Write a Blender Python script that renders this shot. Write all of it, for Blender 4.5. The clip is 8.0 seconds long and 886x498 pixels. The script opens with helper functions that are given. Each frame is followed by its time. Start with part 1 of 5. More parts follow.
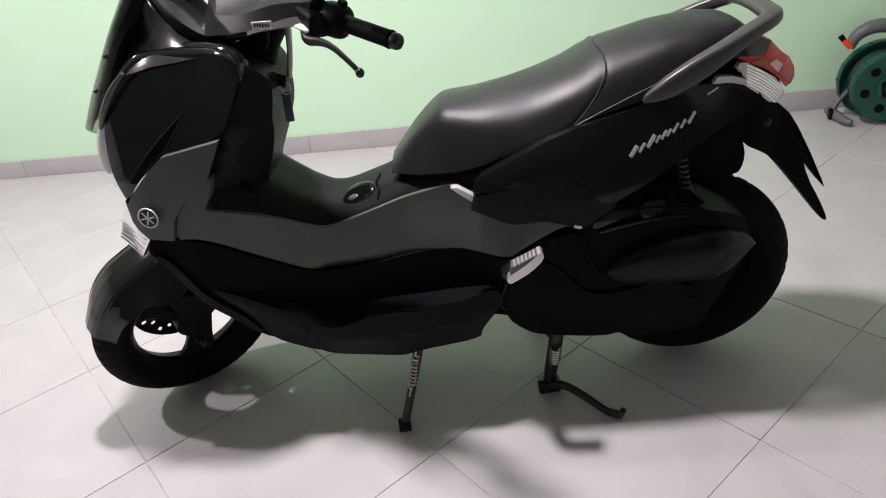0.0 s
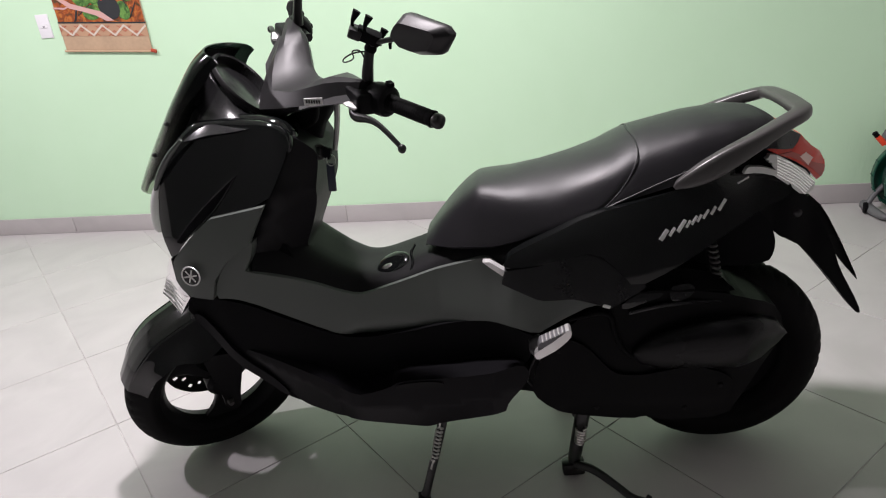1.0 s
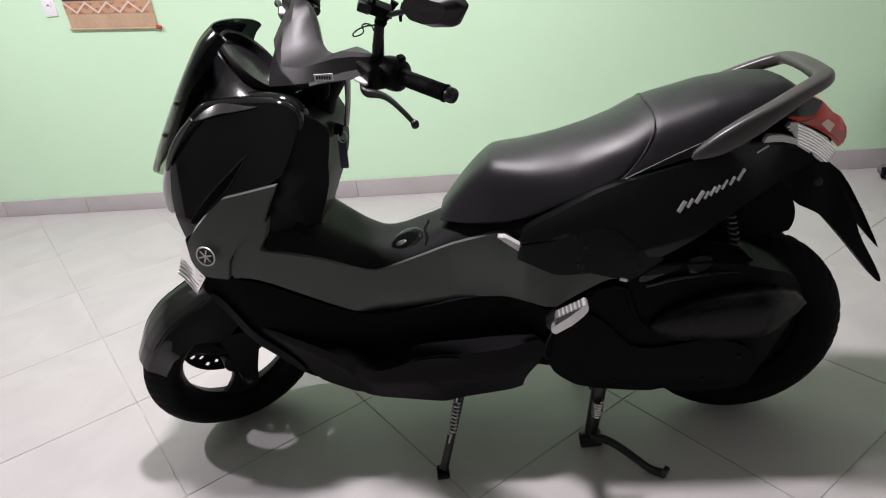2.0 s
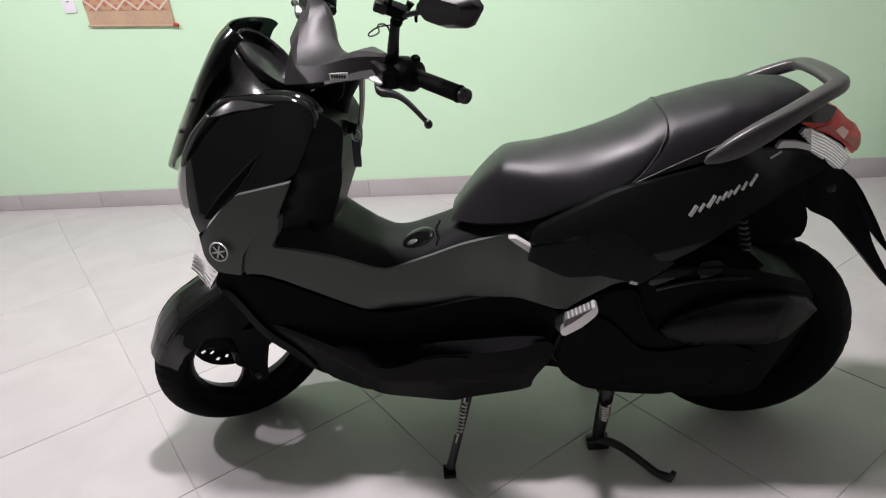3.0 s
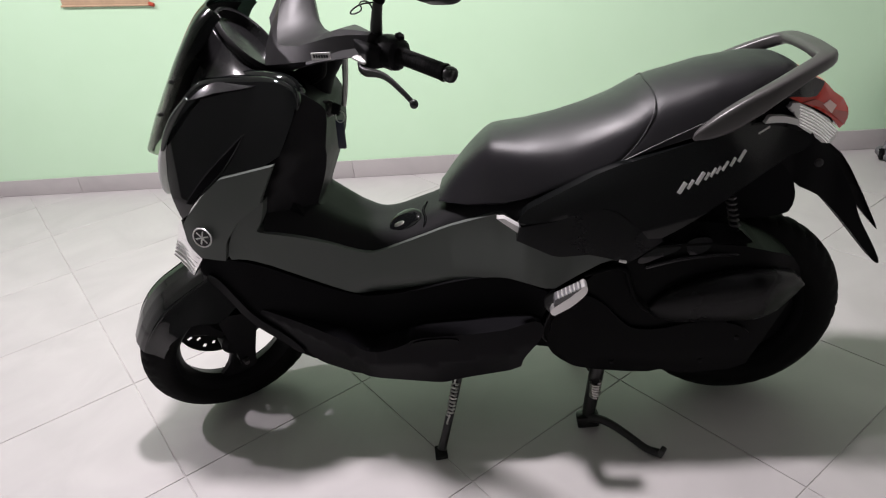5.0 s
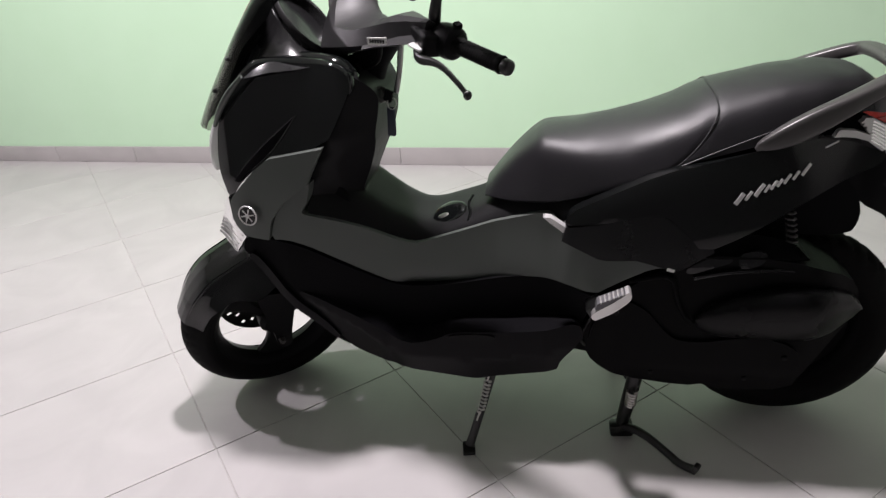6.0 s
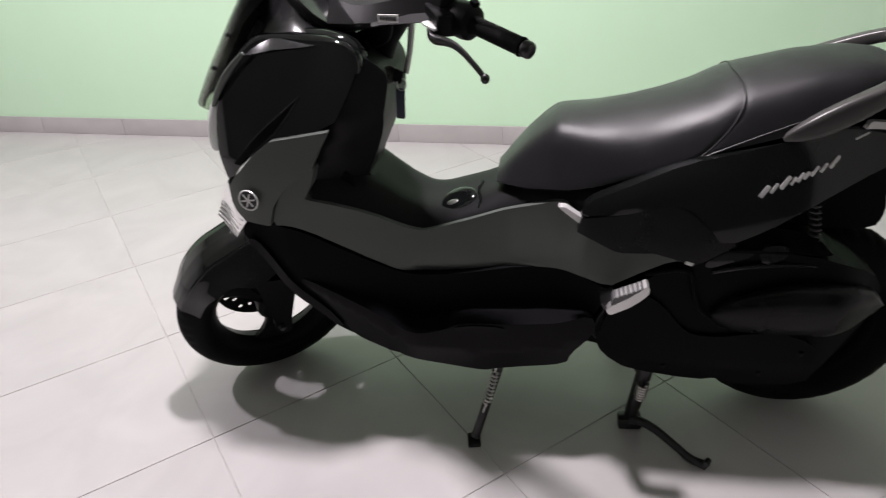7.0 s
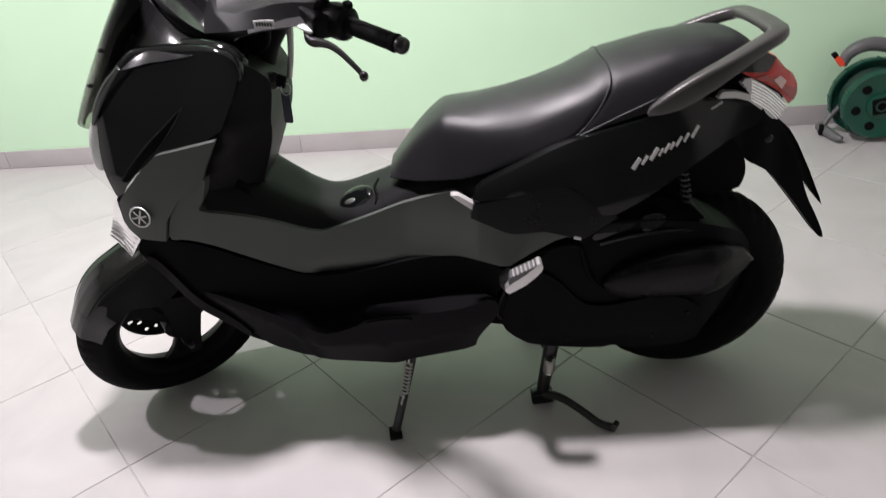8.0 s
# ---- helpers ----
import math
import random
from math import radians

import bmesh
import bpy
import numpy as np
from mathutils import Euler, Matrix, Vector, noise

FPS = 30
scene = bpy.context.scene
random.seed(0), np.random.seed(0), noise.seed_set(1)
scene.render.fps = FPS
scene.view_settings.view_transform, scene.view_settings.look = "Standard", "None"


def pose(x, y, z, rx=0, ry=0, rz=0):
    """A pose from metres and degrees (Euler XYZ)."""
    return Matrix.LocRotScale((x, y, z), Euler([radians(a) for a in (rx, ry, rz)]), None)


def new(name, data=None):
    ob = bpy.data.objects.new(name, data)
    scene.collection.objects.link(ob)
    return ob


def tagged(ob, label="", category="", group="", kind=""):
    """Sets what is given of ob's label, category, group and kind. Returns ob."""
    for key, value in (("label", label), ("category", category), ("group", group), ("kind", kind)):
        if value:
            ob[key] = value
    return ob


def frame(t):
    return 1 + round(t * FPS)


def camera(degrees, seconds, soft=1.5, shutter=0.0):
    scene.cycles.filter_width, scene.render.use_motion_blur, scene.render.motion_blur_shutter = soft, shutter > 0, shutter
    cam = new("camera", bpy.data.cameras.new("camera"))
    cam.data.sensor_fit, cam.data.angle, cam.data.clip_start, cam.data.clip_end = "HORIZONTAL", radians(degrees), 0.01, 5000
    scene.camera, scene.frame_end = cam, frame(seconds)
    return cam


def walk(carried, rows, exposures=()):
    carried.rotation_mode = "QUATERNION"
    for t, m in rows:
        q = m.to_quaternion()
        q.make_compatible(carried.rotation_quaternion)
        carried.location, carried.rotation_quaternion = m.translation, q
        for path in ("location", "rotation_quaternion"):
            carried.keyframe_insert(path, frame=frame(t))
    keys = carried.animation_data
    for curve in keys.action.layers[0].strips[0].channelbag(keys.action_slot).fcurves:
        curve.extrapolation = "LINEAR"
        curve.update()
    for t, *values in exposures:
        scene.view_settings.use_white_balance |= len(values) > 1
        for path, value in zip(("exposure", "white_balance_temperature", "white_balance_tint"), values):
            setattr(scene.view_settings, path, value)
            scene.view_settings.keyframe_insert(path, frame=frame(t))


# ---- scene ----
cam = camera(67.24, 8.0, soft=1.15, shutter=0.4)
# seconds, eye, yaw (to the left), pitch, roll
ROWS = [
    (0.0, 0.858, -1.481, 1.237, 5.16, -30.17, -7.94),
    (0.05, 0.858, -1.482, 1.237, 5.17, -30.11, -7.92),
    (0.5, 0.855, -1.511, 1.246, 6.10, -23.90, -5.97),
    (1.0, 0.856, -1.514, 1.248, 7.09, -23.51, -5.88),
    (1.5, 0.855, -1.508, 1.254, 7.43, -25.83, -6.42),
    (1.7, 0.849, -1.501, 1.254, 7.82, -26.11, -6.93),
    (2.8, 0.841, -1.507, 1.249, 9.01, -24.83, -7.09),
    (3.0, 0.843, -1.510, 1.253, 9.22, -25.59, -6.71),
    (3.5, 0.841, -1.507, 1.255, 8.74, -26.51, -6.52),
    (4.0, 0.843, -1.503, 1.256, 8.81, -26.52, -6.79),
    (4.5, 0.848, -1.502, 1.252, 8.66, -26.81, -7.61),
    (4.7, 0.843, -1.498, 1.254, 7.72, -27.70, -7.62),
    (5.8, 0.829, -1.484, 1.241, 10.98, -26.80, -4.96),
    (6.0, 0.828, -1.474, 1.249, 12.07, -27.97, -4.98),
    (6.5, 0.826, -1.425, 1.252, 15.00, -28.95, -6.19),
    (7.0, 0.772, -1.415, 1.254, 11.15, -30.34, -3.85),
    (7.5, 0.781, -1.438, 1.255, 4.40, -27.63, -3.58),
    (8.0, 0.826, -1.458, 1.241, 3.51, -30.17, -5.60),
]
EXPOSURE = 0.29
walk(cam, [(t, pose(x, y, z, 90 + p, 0, w) @ pose(0, 0, 0, 0, 0, r)) for t, x, y, z, w, p, r in ROWS],
     exposures=[(0.0, EXPOSURE + 0.14), (0.3, EXPOSURE + 0.10), (0.6, EXPOSURE + 0.04), (1.0, EXPOSURE), (3.0, EXPOSURE), (4.5, EXPOSURE + 0.05), (6.5, EXPOSURE + 0.04), (7.2, EXPOSURE + 0.06), (8.0, EXPOSURE + 0.20)])

# ---- light: two ceiling lamps, a closed room ----
world = bpy.data.worlds.new("world")
world.use_nodes = True
world.node_tree.nodes["Background"].inputs[0].default_value = (0.9, 0.95, 1.0, 1)
world.node_tree.nodes["Background"].inputs[1].default_value = 0.01
scene.world = world


def ceiling_lamp(x, y, z, size, watts, colour):
    data = bpy.data.lights.new("ceiling_lamp", "AREA")
    data.shape, data.size, data.energy, data.color = "DISK", size, watts, colour
    ob = new("ceiling_lamp", data)
    ob.location = (x, y, z)
    return ob


ceiling_lamp(-1.80, 0.30, 2.68, 0.13, 44, (1.0, 0.905, 0.985))
ceiling_lamp(0.45, 0.10, 2.68, 0.18, 60, (1.0, 0.915, 0.965))


# ---- materials ----
def nodes_of(name):
    m = bpy.data.materials.new(name)
    m.use_nodes = True
    nt = m.node_tree
    return m, nt, nt.nodes["Principled BSDF"]


def surface(name, colour, rough=0.5, metal=0.0, grain=0.0, grain_scale=200.0, bump=0.0, bump_scale=400.0,
            spread=0.06, coat=0.0, rough_var=0.06, spec=0.5, ior=1.5):
    """Paint, plastic, rubber or metal with fine grain, patches of wear in the gloss and a small relief."""
    m, nt, b = nodes_of(name)
    b.inputs["Roughness"].default_value, b.inputs["Metallic"].default_value = rough, metal
    b.inputs["Specular IOR Level"].default_value, b.inputs["IOR"].default_value = spec, ior
    if coat:
        b.inputs["Coat Weight"].default_value, b.inputs["Coat Roughness"].default_value = coat, 0.04
    pos = nt.nodes.new("ShaderNodeTexCoord")
    big, fine = nt.nodes.new("ShaderNodeTexNoise"), nt.nodes.new("ShaderNodeTexNoise")
    big.inputs["Scale"].default_value, big.inputs["Detail"].default_value = 6.0, 5.0
    fine.inputs["Scale"].default_value, fine.inputs["Detail"].default_value = grain_scale, 3.0
    for n in (big, fine):
        nt.links.new(pos.outputs["Object"], n.inputs["Vector"])
    mix = nt.nodes.new("ShaderNodeMix")
    mix.data_type = "RGBA"
    mix.inputs["A"].default_value = (*[c * (1 - spread) for c in colour], 1)
    mix.inputs["B"].default_value = (*[min(1, c * (1 + spread)) for c in colour], 1)
    blend = nt.nodes.new("ShaderNodeMath")
    blend.operation = "MULTIPLY_ADD"
    nt.links.new(fine.outputs["Fac"], blend.inputs[0])
    blend.inputs[1].default_value = grain
    nt.links.new(big.outputs["Fac"], blend.inputs[2])
    nt.links.new(blend.outputs[0], mix.inputs["Factor"])
    nt.links.new(mix.outputs["Result"], b.inputs["Base Color"])
    rr = nt.nodes.new("ShaderNodeMapRange")
    rr.inputs["From Min"].default_value, rr.inputs["From Max"].default_value = 0.3, 0.7
    rr.inputs["To Min"].default_value, rr.inputs["To Max"].default_value = max(0.02, rough - rough_var), rough + rough_var
    nt.links.new(big.outputs["Fac"], rr.inputs["Value"])
    nt.links.new(rr.outputs["Result"], b.inputs["Roughness"])
    if bump:
        rel, bn = nt.nodes.new("ShaderNodeTexNoise"), nt.nodes.new("ShaderNodeBump")
        rel.inputs["Scale"].default_value, rel.inputs["Detail"].default_value = bump_scale, 2.0
        nt.links.new(pos.outputs["Object"], rel.inputs["Vector"])
        bn.inputs["Strength"].default_value, bn.inputs["Distance"].default_value = bump, 0.001
        nt.links.new(rel.outputs["Fac"], bn.inputs["Height"])
        nt.links.new(bn.outputs["Normal"], b.inputs["Normal"])
    return m


def lens(name, colour, rough=0.05, through_it=0.75):
    m, nt, b = nodes_of(name)
    b.inputs["Base Color"].default_value = (*colour, 1)
    b.inputs["Roughness"].default_value = rough
    b.inputs["Transmission Weight"].default_value = through_it
    b.inputs["IOR"].default_value = 1.45
    return m


GLOSS = surface("gloss_black_paint", (0.0046, 0.0052, 0.0053), 0.075, spec=0.50, rough_var=0.012, spread=0.2)
INNER = surface("black_semi_gloss_plastic", (0.0120, 0.0118, 0.0126), 0.22, spec=0.45, grain=0.3, bump=0.08, bump_scale=900, spread=0.12)
CASE = surface("black_case_plastic", (0.0040, 0.0041, 0.0043), 0.36, spec=0.5, ior=1.13, grain=0.3, bump=0.1, bump_scale=900, spread=0.12)
SATIN = surface("satin_black_plastic", (0.0052, 0.0052, 0.0058), 0.42, spec=0.5, ior=1.19, grain=0.3, bump=0.12, bump_scale=900, spread=0.12)
MATTE = surface("matte_black_plastic", (0.0062, 0.0062, 0.0068), 0.55, spec=0.5, ior=1.10, grain=0.3, bump=0.2, bump_scale=1200, spread=0.15)
SKIRT = surface("black_skirt_plastic", (0.0056, 0.0054, 0.0064), 0.36, spec=0.5, ior=1.19, grain=0.35, bump=0.12, bump_scale=900, spread=0.25)
SHELL = surface("black_shell_plastic", (0.0052, 0.0053, 0.0056), 0.28, spec=0.5, ior=1.22, grain=0.3, bump=0.1, bump_scale=900, spread=0.12)
LEG = surface("black_textured_plastic", (0.0105, 0.0104, 0.0112), 0.48, spec=0.5, ior=1.20, grain=0.3, bump=0.12, bump_scale=900, spread=0.12)
GREY = surface("dark_grey_paint", (0.086, 0.096, 0.088), 0.48, spec=0.35, grain=0.25, grain_scale=700, bump=0.05, bump_scale=1500)
COVER = surface("grey_handle_plastic", (0.0120, 0.0115, 0.0124), 0.46, spec=0.30, grain=0.25, grain_scale=700, bump=0.08, bump_scale=1500)
VINYL = surface("black_seat_vinyl", (0.0135, 0.0127, 0.0150), 0.40, spec=0.42, grain=0.2, bump=0.45, bump_scale=700, spread=0.14, rough_var=0.09)
RUBBER = surface("black_rubber", (0.004, 0.004, 0.004), 0.72, spec=0.5, ior=1.18, grain=0.4, bump=0.3, bump_scale=500, spread=0.2)
RAIL = surface("grey_metallic_paint", (0.060, 0.057, 0.056), 0.36, metal=0.1, grain=0.3, grain_scale=900)
ALLOY = surface("cast_alloy", (0.74, 0.73, 0.72), 0.42, metal=0.8, grain=0.3, bump=0.1)
STEEL = surface("bare_steel", (0.55, 0.54, 0.52), 0.30, metal=1.0, grain=0.3)
IRON = surface("black_painted_steel", (0.0045, 0.0045, 0.0045), 0.33, grain=0.3, bump=0.1, spread=0.2)
SILVER = surface("silver_sticker", (0.74, 0.73, 0.72), 0.30, metal=0.3)
PALE = surface("pale_sticker", (0.72, 0.72, 0.70), 0.40)
NAVY = surface("dark_blue_fob", (0.008, 0.014, 0.03), 0.5, grain=0.3)
RED_LENS = lens("red_lens", (0.72, 0.045, 0.026), 0.08, 0.1)
RIBBED = lens("ribbed_clear_lens", (0.66, 0.66, 0.64), 0.10, 0.0)
LENS_WINDOW = surface("pale_red_reflector", (0.82, 0.56, 0.50), 0.15, spread=0.2)
DARK_RED = lens("dark_red_lens", (0.44, 0.060, 0.045), 0.12, 0.1)
CLEAR = lens("clear_lens", (0.86, 0.86, 0.85), 0.12, 0.25)
REFLECTOR = surface("lamp_reflector", (0.97, 0.97, 0.96), 0.20, metal=1.0)
def smoked():
    """Tinted clear plastic, darker towards its top edge."""
    m, nt, b = nodes_of("smoked_screen")
    pos, part_, span, mix = [nt.nodes.new("ShaderNode" + k) for k in ("TexCoord", "SeparateXYZ", "MapRange", "Mix")]
    mix.data_type = "RGBA"
    nt.links.new(pos.outputs["Object"], part_.inputs[0])
    nt.links.new(part_.outputs["Z"], span.inputs["Value"])
    span.inputs["From Min"].default_value, span.inputs["From Max"].default_value = 0.92, 1.03
    mix.inputs["A"].default_value, mix.inputs["B"].default_value = (0.50, 0.52, 0.46, 1), (0.012, 0.016, 0.015, 1)
    nt.links.new(span.outputs["Result"], mix.inputs["Factor"])
    nt.links.new(mix.outputs["Result"], b.inputs["Base Color"])
    b.inputs["Roughness"].default_value, b.inputs["Transmission Weight"].default_value, b.inputs["IOR"].default_value = 0.12, 0.92, 1.3
    return m


SMOKE = smoked()
SMOKE_EDGE = surface("grey_lens_edge", (0.060, 0.068, 0.062), 0.15, spec=0.5)
DIAL = surface("dial_glass", (0.008, 0.008, 0.009), 0.10, spec=0.2)
HOSE = surface("dark_green_hose", (0.006, 0.030, 0.022), 0.5, grain=0.3)
GREEN_PLASTIC = surface("green_plastic", (0.003, 0.062, 0.038), 0.34, grain=0.3)
GREY_PLASTIC = surface("grey_plastic", (0.125, 0.125, 0.130), 0.45, grain=0.3)
ORANGE_PLASTIC = surface("orange_plastic", (0.80, 0.06, 0.015), 0.4)
WHITE_PLASTIC = surface("white_plastic", (0.84, 0.84, 0.86), 0.35)


def wall_paint():
    m, nt, b = nodes_of("green_wall_paint")
    pos = nt.nodes.new("ShaderNodeTexCoord")
    big, mid, fine = [nt.nodes.new("ShaderNodeTexNoise") for _ in range(3)]
    for n, s, d in ((big, 0.9, 3), (mid, 5.0, 6), (fine, 160.0, 3)):
        n.inputs["Scale"].default_value, n.inputs["Detail"].default_value = s, d
        nt.links.new(pos.outputs["Object"], n.inputs["Vector"])
    add = nt.nodes.new("ShaderNodeMath")
    add.operation = "ADD"
    half = nt.nodes.new("ShaderNodeMath")
    half.operation = "MULTIPLY"
    half.inputs[1].default_value = 0.5
    nt.links.new(big.outputs["Fac"], add.inputs[0])
    nt.links.new(mid.outputs["Fac"], add.inputs[1])
    nt.links.new(add.outputs[0], half.inputs[0])
    ramp = nt.nodes.new("ShaderNodeValToRGB")
    ramp.color_ramp.elements[0].position, ramp.color_ramp.elements[1].position = 0.3, 0.7
    ramp.color_ramp.elements[0].color = (0.60, 0.85, 0.592, 1)
    ramp.color_ramp.elements[1].color = (0.63, 0.875, 0.627, 1)
    nt.links.new(half.outputs[0], ramp.inputs["Fac"])
    nt.links.new(ramp.outputs["Color"], b.inputs["Base Color"])
    b.inputs["Roughness"].default_value = 0.55
    bn = nt.nodes.new("ShaderNodeBump")
    bn.inputs["Strength"].default_value, bn.inputs["Distance"].default_value = 0.25, 0.002
    mixh = nt.nodes.new("ShaderNodeMath")
    mixh.operation = "MULTIPLY_ADD"
    mixh.inputs[1].default_value = 0.3
    nt.links.new(fine.outputs["Fac"], mixh.inputs[0])
    nt.links.new(mid.outputs["Fac"], mixh.inputs[2])
    # damp blisters and runs low down at the far right end
    runs, stretch, where, low, right_, both_ = [nt.nodes.new("ShaderNode" + k) for k in ("TexNoise", "Mapping", "SeparateXYZ", "MapRange", "MapRange", "Math")]
    stretch.inputs["Scale"].default_value = (46.0, 46.0, 13.0)
    runs.inputs["Scale"].default_value, runs.inputs["Detail"].default_value = 1.0, 4.0
    nt.links.new(pos.outputs["Object"], stretch.inputs["Vector"])
    nt.links.new(stretch.outputs["Vector"], runs.inputs["Vector"])
    nt.links.new(pos.outputs["Object"], where.inputs[0])
    low.inputs["From Min"].default_value, low.inputs["From Max"].default_value = 0.52, 0.30
    right_.inputs["From Min"].default_value, right_.inputs["From Max"].default_value = 2.15, 2.60
    nt.links.new(where.outputs["Z"], low.inputs["Value"])
    nt.links.new(where.outputs["X"], right_.inputs["Value"])
    both_.operation = "MULTIPLY"
    nt.links.new(low.outputs["Result"], both_.inputs[0])
    nt.links.new(right_.outputs["Result"], both_.inputs[1])
    wet, peel = nt.nodes.new("ShaderNodeMath"), nt.nodes.new("ShaderNodeMath")
    wet.operation, peel.operation = "MULTIPLY", "MULTIPLY_ADD"
    nt.links.new(runs.outputs["Fac"], wet.inputs[0])
    nt.links.new(both_.outputs[0], wet.inputs[1])
    nt.links.new(wet.outputs[0], peel.inputs[0])
    peel.inputs[1].default_value = 5.0
    nt.links.new(mixh.outputs[0], peel.inputs[2])
    nt.links.new(peel.outputs[0], bn.inputs["Height"])
    nt.links.new(bn.outputs["Normal"], b.inputs["Normal"])
    return m


def tile_glaze(name, dark, light, rough):
    """Ceramic with soft cloudy veins, a little different from tile to tile."""
    m, nt, b = nodes_of(name)
    pos, info = nt.nodes.new("ShaderNodeTexCoord"), nt.nodes.new("ShaderNodeObjectInfo")
    shift = nt.nodes.new("ShaderNodeVectorMath")
    shift.operation = "SCALE"
    shift.inputs[0].default_value = (37.0, 19.0, 11.0)
    nt.links.new(info.outputs["Random"], shift.inputs["Scale"])
    move = nt.nodes.new("ShaderNodeVectorMath")
    nt.links.new(pos.outputs["Object"], move.inputs[0])
    nt.links.new(shift.outputs[0], move.inputs[1])
    cloud, fine = nt.nodes.new("ShaderNodeTexNoise"), nt.nodes.new("ShaderNodeTexNoise")
    cloud.inputs["Scale"].default_value, cloud.inputs["Detail"].default_value = 3.2, 6.0
    cloud.inputs["Distortion"].default_value = 1.2
    fine.inputs["Scale"].default_value, fine.inputs["Detail"].default_value = 90.0, 4.0
    nt.links.new(move.outputs[0], cloud.inputs["Vector"])
    nt.links.new(move.outputs[0], fine.inputs["Vector"])
    ramp = nt.nodes.new("ShaderNodeValToRGB")
    ramp.color_ramp.elements[0].position, ramp.color_ramp.elements[1].position = 0.33, 0.66
    ramp.color_ramp.elements[0].color, ramp.color_ramp.elements[1].color = (*dark, 1), (*light, 1)
    nt.links.new(cloud.outputs["Fac"], ramp.inputs["Fac"])
    nt.links.new(ramp.outputs["Color"], b.inputs["Base Color"])
    rr = nt.nodes.new("ShaderNodeMapRange")
    rr.inputs["To Min"].default_value, rr.inputs["To Max"].default_value = rough - 0.08, rough + 0.08
    nt.links.new(fine.outputs["Fac"], rr.inputs["Value"])
    nt.links.new(rr.outputs["Result"], b.inputs["Roughness"])
    return m


WALL = wall_paint()
TILE = tile_glaze("floor_tile_glaze", (0.462, 0.446, 0.442), (0.515, 0.497, 0.491), 0.42)
BASE_TILE = tile_glaze("baseboard_tile_glaze", (0.43, 0.41, 0.405), (0.485, 0.462, 0.455), 0.4)
GROUT = surface("grey_grout", (0.395, 0.385, 0.375), 0.9, grain=0.5, grain_scale=60, spread=0.75)
# for the unseen south wall; its darkness sets what the gloss panels reflect
DARK_BACKING = surface("unseen_dark_backing", (0.082, 0.083, 0.085), 0.6, grain=0.3)
PLASTER = surface("white_ceiling_paint", (0.74, 0.73, 0.72), 0.8, grain=0.2)


# ---- shape helpers ----
def part(name, bm, material, parent=None, label="", sharp=38):
    """Links a bmesh as one mesh object under a thing or a part."""
    bm.normal_update()
    for e in bm.edges:
        e.smooth = not (len(e.link_faces) == 2 and e.calc_face_angle(0.0) > radians(sharp))
    for f in bm.faces:
        f.smooth = True
    layer = bm.verts.layers.float_vector.get("moulded")
    given = [v[layer].copy() for v in bm.verts] if layer else None
    me = bpy.data.meshes.new(name)
    bm.to_mesh(me)
    bm.free()
    if given:
        me.normals_split_custom_set_from_vertices(given)
    me.materials.append(material)
    ob = new(name, me)
    if parent is not None:
        under(ob, parent)
    if label:
        tagged(ob, label)
    return ob


def under(ob, parent):
    ob.parent = parent
    ob.matrix_parent_inverse = parent.matrix_basis.inverted() if parent.parent is None else Matrix.Identity(4)


def chaikin(pts, rounds=2, closed=True, q=0.25):
    pts = [Vector(p) for p in pts]
    for _ in range(rounds):
        out = []
        n = len(pts)
        if not closed:
            out.append(pts[0])
        for i in range(n if closed else n - 1):
            a, b = pts[i], pts[(i + 1) % n]
            out += [a.lerp(b, q), a.lerp(b, 1 - q)]
        if not closed:
            out.append(pts[-1])
        pts = out
    return pts


def spaced(pts, most):
    """The closed line with points added so that none lie further apart than most."""
    out = []
    for a, b in zip(pts, pts[1:] + pts[:1]):
        n = max(1, math.ceil((b - a).length / most))
        out += [a.lerp(b, i / n) for i in range(n)]
    return out


def edge_distance(p, loop):
    a = np.array([(v[0], v[1]) for v in loop])
    b = np.roll(a, -1, axis=0)
    d = b - a
    t = np.clip(((p - a) * d).sum(1) / np.maximum((d * d).sum(1), 1e-12), 0, 1)
    return float(np.sqrt((((a + d * t[:, None]) - p) ** 2).sum(1)).min())


